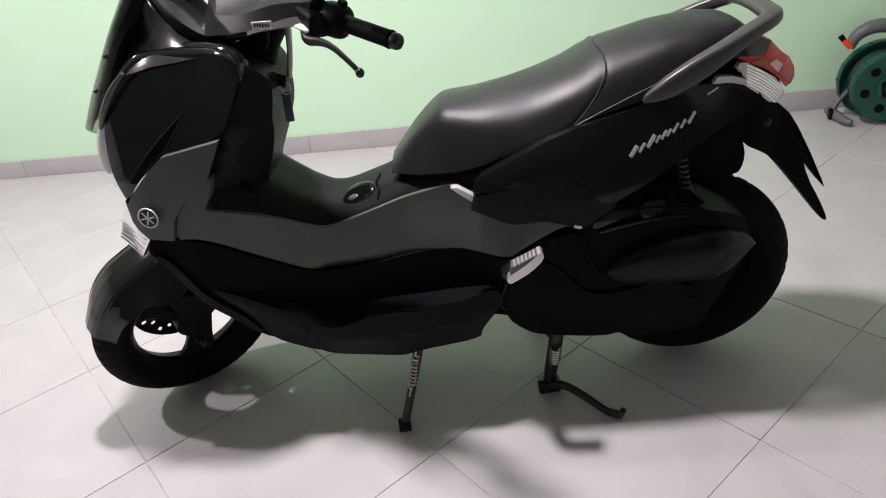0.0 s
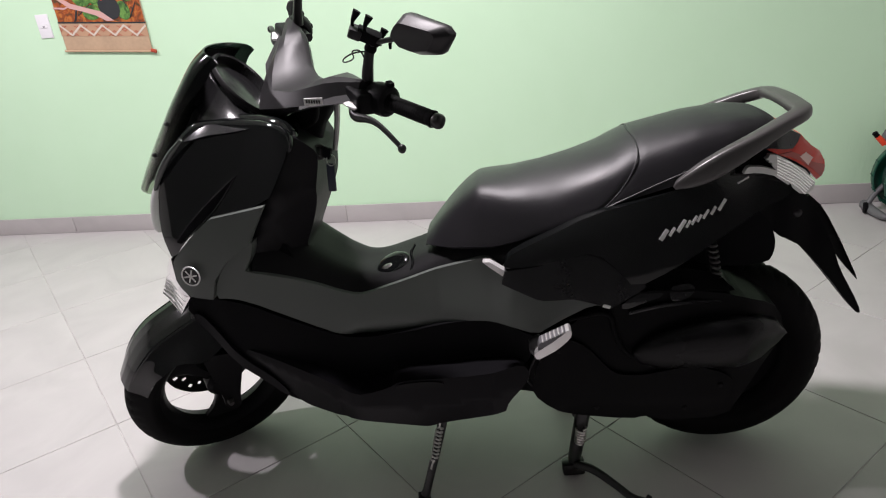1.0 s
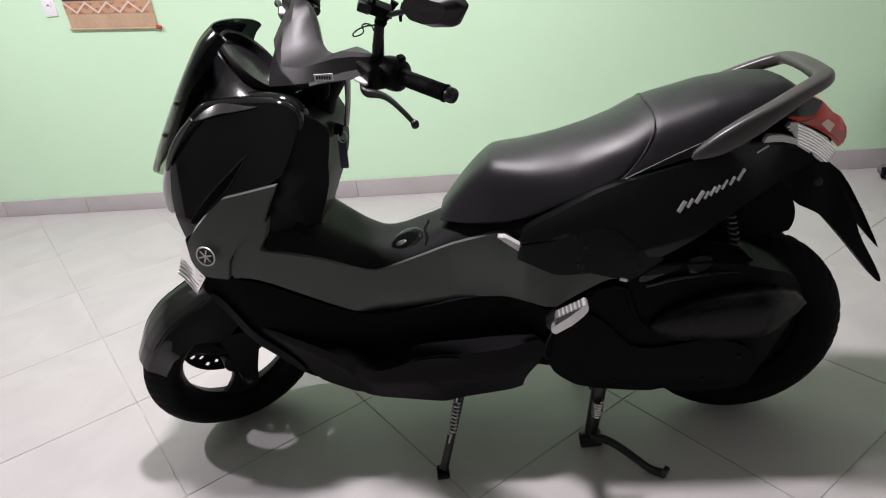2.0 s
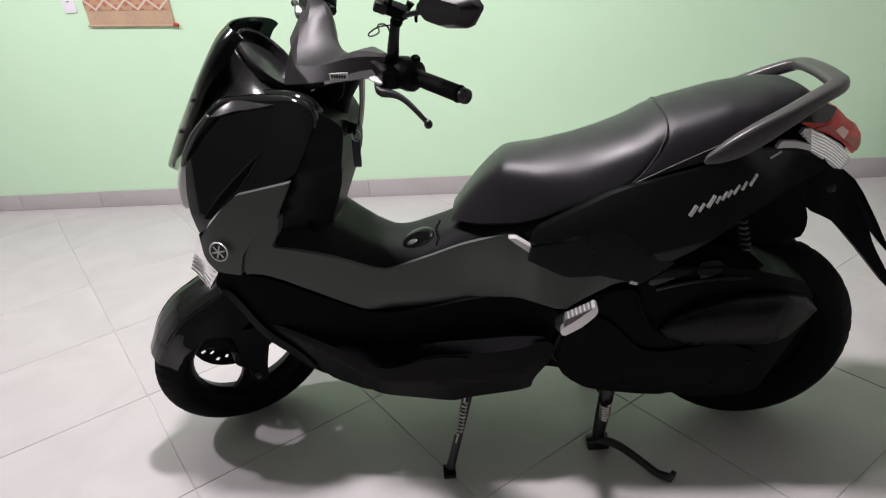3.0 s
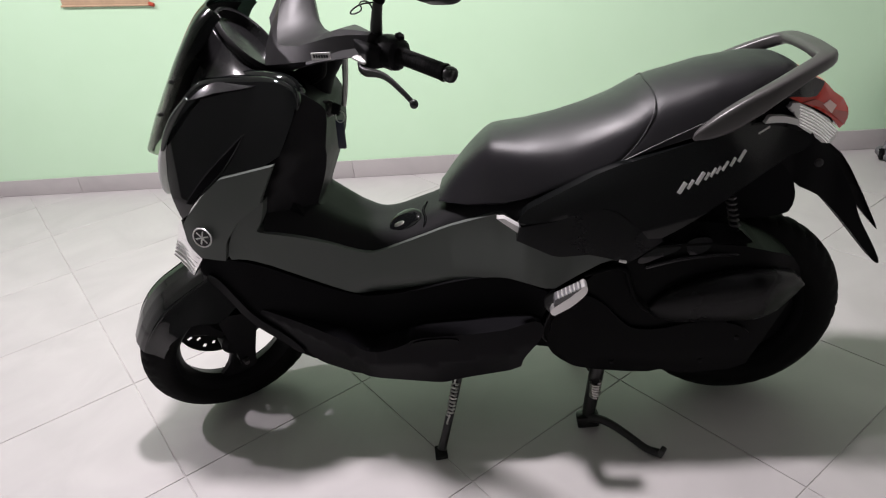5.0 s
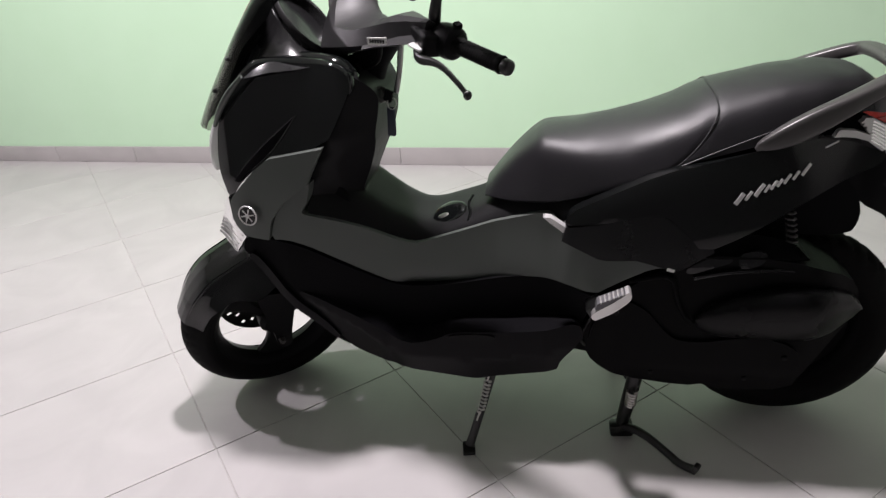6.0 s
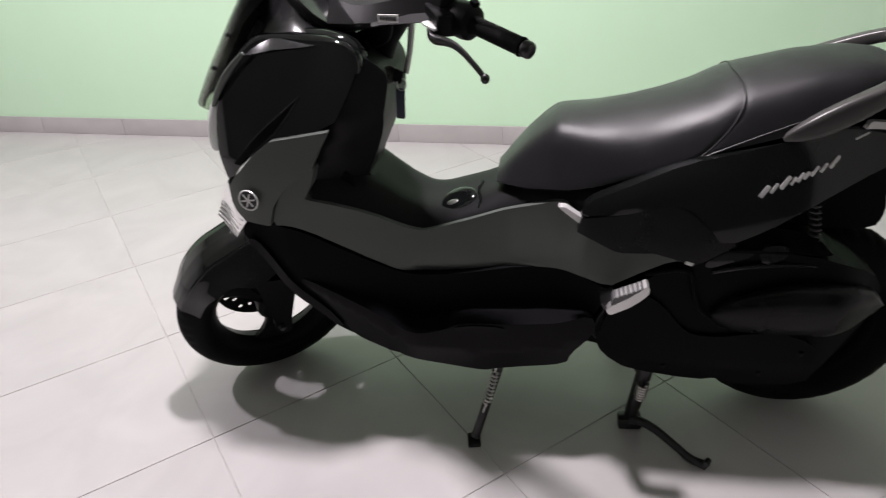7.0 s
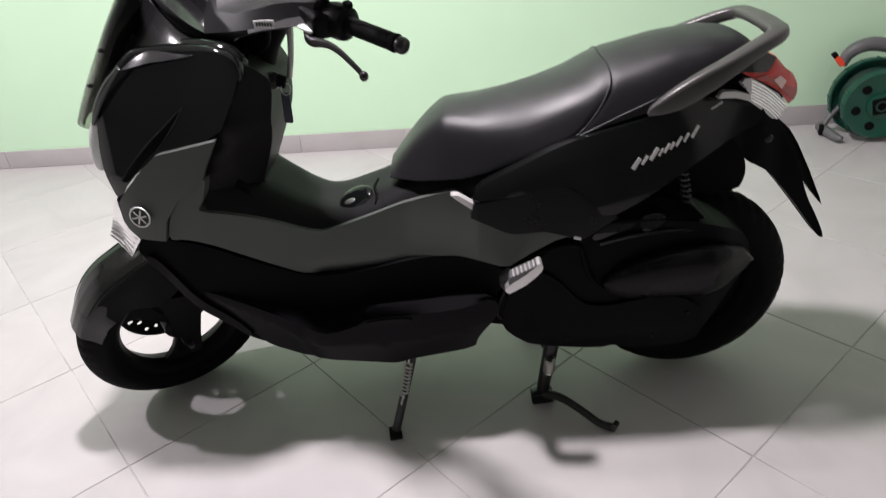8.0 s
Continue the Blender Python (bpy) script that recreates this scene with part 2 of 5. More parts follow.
def panel(outline, side, thick=0.012, bevel=0.006, bulge=0.0, step=0.03, rounds=2, right=False, solid=False, reach=0.03):
    """A moulded panel: an outline in the side view (x, z), laid on the surface y = -side(x, z), with rounded edges.
    solid: the panel and its mirror image closed into one body."""
    loop = spaced(chaikin(outline, rounds), 0.012)
    bm = bmesh.new()
    vs = [bm.verts.new((p[0], 0, p[1])) for p in loop]
    f = bm.faces.new(vs)
    for d in (bevel * 0.12, bevel * 0.3, bevel * 0.58):
        bmesh.ops.inset_region(bm, faces=[f], thickness=d, use_even_offset=True)
    rim_faces = {g for g in bm.faces if g is not f}
    xs, zs = [p[0] for p in loop], [p[1] for p in loop]
    for axis, lo, hi in ((0, min(xs), max(xs)), (2, min(zs), max(zs))):
        n = max(1, int((hi - lo) / step))
        for i in range(1, n):
            at, no = [0, 0, 0], [0, 0, 0]
            at[axis], no[axis] = lo + (hi - lo) * i / n, 1
            inner = [g for g in bm.faces if g not in rim_faces]
            geom = list({e for g in inner for e in g.edges}) + list({w for g in inner for w in g.verts}) + inner
            bmesh.ops.bisect_plane(bm, geom=geom, plane_co=at, plane_no=no, dist=1e-5)
    def depth(x, z, near=True):
        if not near and not bulge:
            return side(x, z)
        d = edge_distance(np.array((x, z)), loop)
        k = 1 - min(1.0, d / bevel)
        return side(x, z) - bevel * (1 - math.sqrt(max(0.0, 1 - k * k))) + bulge * (1 - math.exp(-d / reach))

    # the normals follow the moulded surface itself, not its facets
    layer = bm.verts.layers.float_vector.new("moulded")
    h = 0.0012
    rimmed = {v for g in rim_faces if g.is_valid for v in g.verts}
    for v in bm.verts:
        x, z, near = v.co.x, v.co.z, v in rimmed
        v.co.y = -depth(x, z, near)
        step_ = h if not near else 0.0004
        gx = (depth(x + step_, z, near) - depth(x - step_, z, near)) / (2 * step_)
        gz = (depth(x, z + step_, near) - depth(x, z - step_, near)) / (2 * step_)
        v[layer] = Vector((-gx, -1.0, -gz)).normalized()
    rim = [e for e in bm.edges if e.is_boundary]
    for e in rim:
        a, b = [bm.verts.new(v.co) for v in e.verts]
        c, d = [bm.verts.new((v.co.x, 0.0 if solid else min(-0.001, v.co.y + thick), v.co.z)) for v in e.verts]
        bm.faces.new((a, b, d, c))
    walls = [v for v in bm.verts if v[layer].length < 0.5]
    bmesh.ops.remove_doubles(bm, verts=walls, dist=1e-6)
    if solid:
        dup = bmesh.ops.duplicate(bm, geom=bm.verts[:] + bm.edges[:] + bm.faces[:])["geom"]
        for v in dup:
            if isinstance(v, bmesh.types.BMVert):
                v.co.y = -v.co.y
                v[layer] = Vector((v[layer].x, -v[layer].y, v[layer].z))
    elif right:
        for v in bm.verts:
            v.co.y = -v.co.y
            v[layer] = Vector((v[layer].x, -v[layer].y, v[layer].z))
    bmesh.ops.recalc_face_normals(bm, faces=bm.faces[:])
    for g in bm.faces:
        if g.normal.dot(sum((v[layer] for v in g.verts), Vector())) < 0:
            g.normal_flip()
    return bm


def loft(rings, closed_ring=True, caps=True, bm=None):
    bm = bm or bmesh.new()
    rows = [[bm.verts.new(p) for p in r] for r in rings]
    n = len(rows[0])
    for a, b in zip(rows[:-1], rows[1:]):
        for i in range(n if closed_ring else n - 1):
            j = (i + 1) % n
            bm.faces.new((a[i], a[j], b[j], b[i]))
    if caps:
        bm.faces.new(rows[0][::-1])
        bm.faces.new(rows[-1])
    bmesh.ops.recalc_face_normals(bm, faces=bm.faces[:])
    return bm


def tube(path, radius, sides=12, rounds=2, squash=1.0, bm=None, closed=False):
    """A round or flattened bar along a path; radius may be a list, one for each point of the path."""
    k = radius if isinstance(radius, (list, tuple)) else [radius] * len(path)
    line = chaikin([(*p, r) for p, r in zip(path, k)], rounds, closed) if rounds else [Vector((*p, r)) for p, r in zip(path, k)]
    pts = [Vector(p[:3]) for p in line]
    n = len(pts)
    rings, up = [], None
    for i, p in enumerate(pts):
        t = (pts[(i + 1) % n] - pts[i - 1]) if closed else (pts[min(i + 1, n - 1)] - pts[max(i - 1, 0)])
        t.normalize()
        if up is None:
            up = Vector((0, 0, 1)) if abs(t.z) < 0.9 else Vector((0, 1, 0))
        s = t.cross(up).normalized()
        up = s.cross(t).normalized()
        rings.append([p + (s * math.cos(a) * squash + up * math.sin(a)) * line[i][3] for a in
                      [2 * math.pi * j / sides for j in range(sides)]])
    if closed:
        rings.append(rings[0])
        out = loft(rings, caps=False, bm=bm)
        bmesh.ops.remove_doubles(out, verts=out.verts[:], dist=1e-6)
        return out
    return loft(rings, bm=bm)


def lathe(profile, axis_at, axis, sides=48, bm=None, arc=2 * math.pi, start=0.0):
    """Turns (distance along the axis, radius) pairs round an axis."""
    axis = Vector(axis).normalized()
    q = Vector((0, 0, 1)).rotation_difference(axis)
    rings = []
    full = abs(arc - 2 * math.pi) < 1e-6
    m = sides if full else sides + 1
    for h, r in profile:
        rings.append([Vector(axis_at) + q @ Vector((r * math.cos(start + arc * j / sides), r * math.sin(start + arc * j / sides), h)) for j in range(m)])
    out = loft(rings, closed_ring=full, caps=False, bm=bm)
    for ring, (h, r) in ((rings[0], profile[0]), (rings[-1], profile[-1])):
        if full and r < 0.035:
            out.faces.new([out.verts.new(p) for p in ring])
    return out


def block(size, m=None, bevel=0.004, segments=2, bm=None):
    own = bmesh.new()
    bmesh.ops.create_cube(own, size=1.0)
    bmesh.ops.scale(own, vec=size, verts=own.verts[:])
    if bevel:
        bmesh.ops.bevel(own, geom=own.edges[:], offset=bevel, segments=segments, affect="EDGES", profile=0.6)
    if m is not None:
        own.transform(m)
    if bm is None:
        return own
    return join(bm, own)


def join(bm, other):
    me = bpy.data.meshes.new("join")
    other.to_mesh(me)
    other.free()
    bm.from_mesh(me)
    bpy.data.meshes.remove(me)
    return bm


def helix(a, b, radius, wire, turns, sides=6):
    a, b = Vector(a), Vector(b)
    d = (b - a)
    s = d.cross(Vector((1, 0.3, 0))).normalized()
    u = s.cross(d.normalized())
    n = int(turns * 14)
    return tube([a + d * (i / n) + (s * math.cos(2 * math.pi * turns * i / n) + u * math.sin(2 * math.pi * turns * i / n)) * radius
                 for i in range(n + 1)], wire, sides=sides, rounds=0)


# ---- room ----
WALL_TURN = -3.1
WALL_AT = Vector((-0.064, 1.771, 0))
ALONG = Vector((math.cos(radians(WALL_TURN)), math.sin(radians(WALL_TURN)), 0))
OUT = Vector((-ALONG.y, ALONG.x, 0))
U0, U1, V0, HIGH = -3.9, 3.5, -3.62, 2.80


def room_point(u, v, z=0.0):
    return WALL_AT + ALONG * u + OUT * v + Vector((0, 0, z))


def room_block(u0, u1, v0, v1, z0, z1, bevel=0.0, local=False):
    c = room_point((u0 + u1) / 2, (v0 + v1) / 2, (z0 + z1) / 2)
    return block((u1 - u0, v1 - v0, z1 - z0), Matrix.Translation(c) @ pose(0, 0, 0, 0, 0, WALL_TURN), bevel)


wall_north = tagged(part("wall_north", room_block(U0, U1, 0, 0.15, -0.1, HIGH), WALL), "smooth light green painted wall", "wall", kind="structure")
# added behind the camera, never in view: a dark wall for the reflections
tagged(part("wall_south", room_block(U0, U1, V0 - 0.15, V0, -0.1, HIGH), DARK_BACKING), "unseen dark wall added to keep reflections in the black panels dark", "wall", kind="structure")
# unseen side walls and ceiling, added; white so the bounced light stays neutral
tagged(part("wall_west", room_block(U0 - 0.15, U0, V0 - 0.15, 0.15, -0.1, HIGH), PLASTER), "unseen white wall added to close the room and bounce neutral light", "wall", kind="structure")
tagged(part("wall_east", room_block(U1, U1 + 0.15, V0 - 0.15, 0.15, -0.1, HIGH), PLASTER), "unseen white wall added to close the room and bounce neutral light", "wall", kind="structure")
tagged(part("ceiling", room_block(U0 - 0.15, U1 + 0.15, V0 - 0.15, 0.15, HIGH, HIGH + 0.12), PLASTER), "unseen white ceiling added to close the room", "ceiling", kind="structure")
floor = tagged(part("floor", room_block(U0, U1, V0, 0, -0.12, -0.0025), GROUT), "light grey ceramic tile floor laid diagonally", "floor", kind="structure")
baseboard = tagged(part("baseboard", room_block(U0, U1, -0.008, -0.0005, 0.0, 0.092), GROUT), "grey ceramic tile baseboard along the green wall", "baseboard", kind="structure")

# ---- the scooter: x runs to its tail, -y is its left side; front axle over the origin ----
scooter = new("scooter")
scooter.location = (0.67, 0, 0)
tagged(scooter, "glossy black motor scooter with dark grey covers on its centre stand", "scooter")
STEER = 39.0
RAKE = 26.0
HEAD = Vector((-0.10, 0, 0))
STEER_M = Matrix.Translation(HEAD) @ Matrix.Rotation(radians(STEER), 4, Vector((math.sin(radians(RAKE)), 0, math.cos(radians(RAKE))))) @ Matrix.Translation(-HEAD)


def steered(bm):
    bm.transform(STEER_M)
    layer = bm.verts.layers.float_vector.get("moulded")
    if layer:
        for v in bm.verts:
            v[layer] = STEER_M.to_3x3() @ v[layer]
    return bm


def both(name, make, material, label=""):
    part(name, make(False), material, scooter, label)
    part(name, make(True), material, scooter, label)


def ramp(x, *knots):
    """Smooth steps between (x, value) pairs."""
    if x <= knots[0][0]:
        return knots[0][1]
    for (a, p), (b, q) in zip(knots[:-1], knots[1:]):
        if x <= b:
            t = (x - a) / (b - a)
            t = t * t * (3 - 2 * t)
            return p + (q - p) * t
    return knots[-1][1]


def line(x, *knots):
    return float(np.interp(x, [k[0] for k in knots], [k[1] for k in knots]))


# wheels
def tyre_bm(centre, radius, width, rim_r, grooves, turn=False):
    prof = []
    for i in range(25):
        b = math.pi * (i / 24 - 0.5)
        y = width / 2 * math.sin(b)
        prof.append((y, radius - 0.50 * width * (1 - math.cos(b)) ** 1.1))
    depth = radius - prof[0][1]
    side_r = prof[0][1]
    prof = [(-width * 0.36, rim_r), (-width * 0.45, (rim_r + side_r) / 2)] + prof + [(width * 0.45, (rim_r + side_r) / 2), (width * 0.36, rim_r)]
    bm = lathe(prof, (0, 0, 0), (0, 1, 0), grooves * 4)
    # slanted tread grooves, pressed in
    for v in bm.verts:
        r, ang = math.hypot(v.co.x, v.co.z), math.atan2(v.co.z, v.co.x)
        if r > radius - 0.45 * depth:
            k = (ang / (2 * math.pi) * grooves + abs(v.co.y) / width * 1.6) % 1.0
            if k < 0.25 and abs(v.co.y) > width * 0.06:
                s = (r - 0.005) / r
                v.co.x, v.co.z = v.co.x * s, v.co.z * s
    bm.transform(Matrix.Translation(centre))
    return bm


def wheel_rim(centre, rim_r, width, holes, web):
    """A cast rim: barrel, hub and wide spokes with openings between them."""
    bm = lathe([(-width * 0.5, rim_r - 0.002), (-width * 0.5, rim_r + 0.008), (-width * 0.44, rim_r + 0.010), (-width * 0.3, rim_r - 0.012), (0, rim_r - 0.020),
                (width * 0.3, rim_r - 0.012), (width * 0.44, rim_r + 0.010), (width * 0.5, rim_r + 0.008), (width * 0.5, rim_r - 0.002), (width * 0.36, rim_r - 0.016),
                (0, rim_r - 0.026), (-width * 0.36, rim_r - 0.016), (-width * 0.5, rim_r - 0.002)], (0, 0, 0), (0, 1, 0), 72)
    lathe([(-0.045, 0.012), (-0.045, 0.030), (-0.03, 0.042), (0.03, 0.042), (0.045, 0.030), (0.045, 0.012)], (0, 0, 0), (0, 1, 0), 32, bm=bm)
    for mid, half in web:
        rows = []
        for k in range(9):
            r = 0.035 + (rim_r - 0.016 - 0.035) * k / 8
            w = half * (0.75 + 0.55 * abs(k / 8 - 0.45) ** 1.5 * 2.4)
            t = 0.020 - 0.008 * k / 8
            ring = []
            for y, f in ((-t, 0.72), (-t * 0.55, 1.0), (t * 0.55, 1.0), (t, 0.72), (t, -0.72), (t * 0.55, -1.0), (-t * 0.55, -1.0), (-t, -0.72)):
                a = radians(mid) + f * w
                ring.append((r * math.cos(a), y, r * math.sin(a)))
            rows.append(ring)
        loft(rows, bm=bm)
    bm.transform(Matrix.Translation(centre))
    return bm


FRONT = Vector((0.0, 0, 0.240))
REAR = Vector((1.337, 0, 0.266))
front_wheel = part("front_wheel", steered(wheel_rim(FRONT, 0.170, 0.075, 3, [(262, 0.30), (30, 0.30), (128, 0.30)])), SATIN, scooter, "black cast wheel with wide spokes")
part("tyre", steered(tyre_bm(FRONT, 0.243, 0.112, 0.166, 44)), RUBBER, front_wheel, "black grooved rubber tyre")


def disc_bm(centre, y, r0, r1):
    bm = bmesh.new()
    n = 60
    for side in (-0.002, 0.002):
        rows = [[bm.verts.new((r * math.cos(2 * math.pi * j / n), y + side, r * math.sin(2 * math.pi * j / n))) for j in range(n)] for r in np.linspace(r0, r1, 7)]
        for k in range(6):
            for j in range(n):
                if k in (1, 3, 4) and (j + 2 * k) % 5 == 0:
                    continue
                if k == 0 and j % 12 < 7:
                    continue
                q = (rows[k][j], rows[k][(j + 1) % n], rows[k + 1][(j + 1) % n], rows[k + 1][j])
                bm.faces.new(q if side > 0 else q[::-1])
    lathe([(y - 0.006, 0.02), (y - 0.006, 0.055), (y + 0.006, 0.055), (y + 0.006, 0.02)], (0, 0, 0), (0, 1, 0), 32, bm=bm)
    bm.transform(Matrix.Translation(centre))
    return bm


part("brake_disc", steered(disc_bm(FRONT, 0.084, 0.050, 0.134)), IRON, front_wheel, "drilled steel brake disc")
part("axle_nut", steered(lathe([(-0.116, 0.004), (-0.116, 0.007), (-0.104, 0.009), (-0.100, 0.009)], FRONT, (0, 1, 0), 6)), RAIL, front_wheel, "steel axle nut")
part("axle", steered(lathe([(-0.104, 0.009), (0.104, 0.009)], FRONT, (0, 1, 0), 12)), IRON, front_wheel)
rear_wheel = part("rear_wheel", wheel_rim(REAR, 0.170, 0.09, 3, [(30, 0.4), (150, 0.4), (270, 0.4)]), SATIN, scooter, "black cast rear wheel")
part("hub_plate", lathe([(-0.02, 0.01), (-0.02, 0.166), (0.02, 0.166), (0.02, 0.01)], REAR, (0, 1, 0), 40), MATTE, rear_wheel, "matte black hub plate")
part("tyre", tyre_bm(REAR, 0.256, 0.132, 0.166, 40), RUBBER, rear_wheel, "wide black rubber tyre")

# fork
UPR = Vector((math.sin(radians(RAKE)), 0, math.cos(radians(RAKE))))


def fork_bm(y):
    a = FRONT + Vector((0.012, y, -0.03))
    return tube([a + UPR * 0.15, a + UPR * 0.20, a + UPR * 0.30, a + UPR * 0.42], [0.022, 0.028, 0.028, 0.026], 16, rounds=1)


for y in (-0.092, 0.092):
    part("fork_leg", steered(fork_bm(y)), SATIN, scooter, "black fork leg")
for right in (False, True):
    part("fork_cover", steered(panel([(-0.030, 0.430), (0.066, 0.395), (0.064, 0.365), (0.048, 0.310), (0.030, 0.245), (0.026, 0.200), (-0.014, 0.204), (-0.014, 0.280), (-0.024, 0.350)], lambda x, z: 0.100, 0.03, 0.010, right=right, rounds=1, step=0.04)), SATIN, scooter, "black lower fork cover")
cal = block((0.075, 0.04, 0.075), Matrix.Translation(FRONT + Vector((0.085, 0.066, 0.07))) @ pose(0, 0, 0, 0, 26, 0), 0.012, 3)
part("brake_caliper", steered(cal), SATIN, scooter, "black brake caliper")


def fender_bm():
    """A wide guard: rounded crown, a shoulder and sides that flare a little towards their lower edge."""
    rings = []
    for i in range(41):
        k = i / 40
        a = radians(150 - 138 * k)
        r = 0.258 + 0.046 * ramp(k, (0.0, 0.0), (0.3, 0.45), (0.55, 1.0), (0.8, 1.0), (1.0, 0.3))
        low = 0.016 + 0.062 * ramp(k, (0.0, 0.0), (0.10, 0.0), (0.25, 0.15), (0.42, 0.80), (0.55, 0.6), (0.8, 0.5), (1.0, 0.1))
        w = 0.80 + 0.20 * ramp(k, (0.0, 0.0), (0.2, 1.0))
        outer, inner = [], []
        for j in range(49):
            q = j / 24 - 1
            y = w * line(abs(q), (0, 0), (0.30, 0.032), (0.50, 0.0535), (0.58, 0.0590), (0.75, 0.0720), (1.0, 0.072 + (1.15 - 0.53 * ramp(k, (0.25, 0.0), (0.45, 1.0))) * low))
            drop = line(abs(q), (0, 0), (0.30, 0.003), (0.50, 0.0085), (0.58, 0.0150), (0.75, 0.034), (1.0, 0.034 + low))
            y = math.copysign(y, q)
            outer.append((FRONT.x + (r - drop) * math.cos(a), y, FRONT.z + (r - drop) * math.sin(a)))
            inner.append((FRONT.x + (r - drop - 0.004) * math.cos(a), y * 0.95, FRONT.z + (r - drop - 0.004) * math.sin(a)))
        rings.append(outer + inner[::-1])
    return loft(rings)


fender = part("front_fender", steered(fender_bm()), GLOSS, scooter, "glossy black front mudguard")
for s in (-1, 1):
    crease = []
    for i in range(13):
        k = 0.06 + 0.62 * i / 12
        a = radians(150 - 138 * k)
        r = 0.258 + 0.046 * ramp(k, (0.0, 0.0), (0.3, 0.45), (0.55, 1.0), (0.8, 1.0), (1.0, 0.3)) - 0.0105
        crease.append(FRONT + Vector((r * math.cos(a), s * 0.0562 * (0.80 + 0.20 * ramp(k, (0.0, 0.0), (0.2, 1.0))), r * math.sin(a))))
    part("fender_crease", steered(tube(crease, [0.0012] + [0.0024] * 11 + [0.0012], 8, rounds=1)), GLOSS, fender, "raised crease along the mudguard")
part("fender_mark", block((0.030, 0.002, 0.0035), Matrix.Translation((-0.070, -0.083, 0.356)) @ pose(0, 0, 0, 10, -18, 8), 0.0006, 1), COVER, fender, "thin grey mark")

# body sides
def wide(x, z):
    """Half width of the body's flank."""
    return ramp(x, (-0.06, 0.05), (0.04, 0.15), (0.16, 0.195), (0.34, 0.212), (0.80, 0.214), (1.05, 0.195), (1.45, 0.14))


def front_side(x, z):
    return 0.212 - 0.045 * math.exp(-(x - 0.03) / 0.06) - 0.25 * max(0.0, z - 0.70) * 0.3


both("front_side_panel", lambda r: panel([(0.313, 0.794), (0.190, 0.774), (0.182, 0.771), (0.148, 0.746), (0.118, 0.719), (0.078, 0.681), (0.069, 0.670), (0.065, 0.656), (0.063, 0.631), (0.067, 0.612), (0.076, 0.597), (0.092, 0.583),
                                         (0.150, 0.577), (0.165, 0.625), (0.205, 0.672), (0.266, 0.712), (0.278, 0.735)], front_side, 0.02, 0.004, 0.0, right=r, rounds=0), GREY,
     "dark grey painted front side panel")


def cover_side(x, z):
    """The side of the tunnel, which runs in behind the footboard."""
    y = line(x, (0.10, 0.200), (0.22, 0.194), (0.30, 0.172), (0.38, 0.152), (0.46, 0.142), (0.66, 0.142), (0.78, 0.162), (0.86, 0.184), (0.92, 0.192), (1.05, 0.190))
    y -= 0.020 * max(0.0, (0.475 - z) / 0.03) ** 2 * ramp(x, (0.40, 0.0), (0.48, 1.0), (0.72, 1.0), (0.80, 0.0)) * 0.3
    return y - 0.026 * ramp(z, (0.42, 0.0), (0.64, 1.0)) * ramp(x, (0.25, 0.0), (0.50, 0.6), (0.78, 1.0), (0.98, 0.3))


both("side_cover", lambda r: panel([(0.259, 0.7055), (0.203, 0.674), (0.168, 0.626), (0.152, 0.574), (0.186, 0.574), (0.227, 0.561), (0.295, 0.513), (0.364, 0.466), (0.410, 0.440), (0.445, 0.430), (0.508, 0.427), (0.579, 0.435), (0.662, 0.452), (0.731, 0.463),
                                   (0.784, 0.465), (0.823, 0.457), (0.888, 0.441), (0.912, 0.459), (0.951, 0.482), (1.012, 0.512), (1.045, 0.506), (1.006, 0.520), (0.969, 0.530), (0.908, 0.529), (0.889, 0.534), (0.816, 0.573), (0.812, 0.588), (0.800, 0.612), (0.780, 0.619),
                                   (0.715, 0.602), (0.648, 0.585), (0.593, 0.568), (0.537, 0.552), (0.494, 0.539), (0.468, 0.535), (0.430, 0.548), (0.381, 0.573), (0.334, 0.597), (0.278, 0.620), (0.245, 0.632), (0.236, 0.637), (0.2340, 0.641), (0.2505, 0.664), (0.2605, 0.698), (0.2625, 0.7055)], cover_side, 0.04, 0.0025, 0.0, right=r, rounds=1, step=0.02), GREY,
     "long dark grey painted side cover")
both("side_cover_trim", lambda r: panel([(0.774, 0.625), (0.790, 0.624), (0.824, 0.600), (0.828, 0.592), (0.817, 0.588), (0.788, 0.612)], lambda x, z: max(cover_side(x, z), 0.172) + 0.006, 0.02, 0.003, right=r, rounds=0, step=0.02), SILVER,
     "bright silver trim corner")


def lower_side(x, z):
    """Foot of the leg shield in front, then the upright wall beside the footboard."""
    return ramp(x, (0.08, 0.160), (0.18, 0.180), (0.26, 0.176), (0.44, 0.150), (0.78, 0.150), (0.88, 0.182))


def skirt_side(x, z):
    """The skirt turns under along the belly and breaks along a crease that climbs towards the tail."""
    crease = line(x, (0.22, 0.40), (0.42, 0.286), (0.60, 0.268), (0.88, 0.315))
    return line(x, (0.14, 0.174), (0.20, 0.184), (0.30, 0.200), (0.46, 0.226), (0.78, 0.228), (0.88, 0.200)) - 0.26 * max(0.0, crease - z) - 0.10 * max(0.0, z - crease) - 0.004 * math.exp(-((x - 0.41) / 0.012) ** 2)


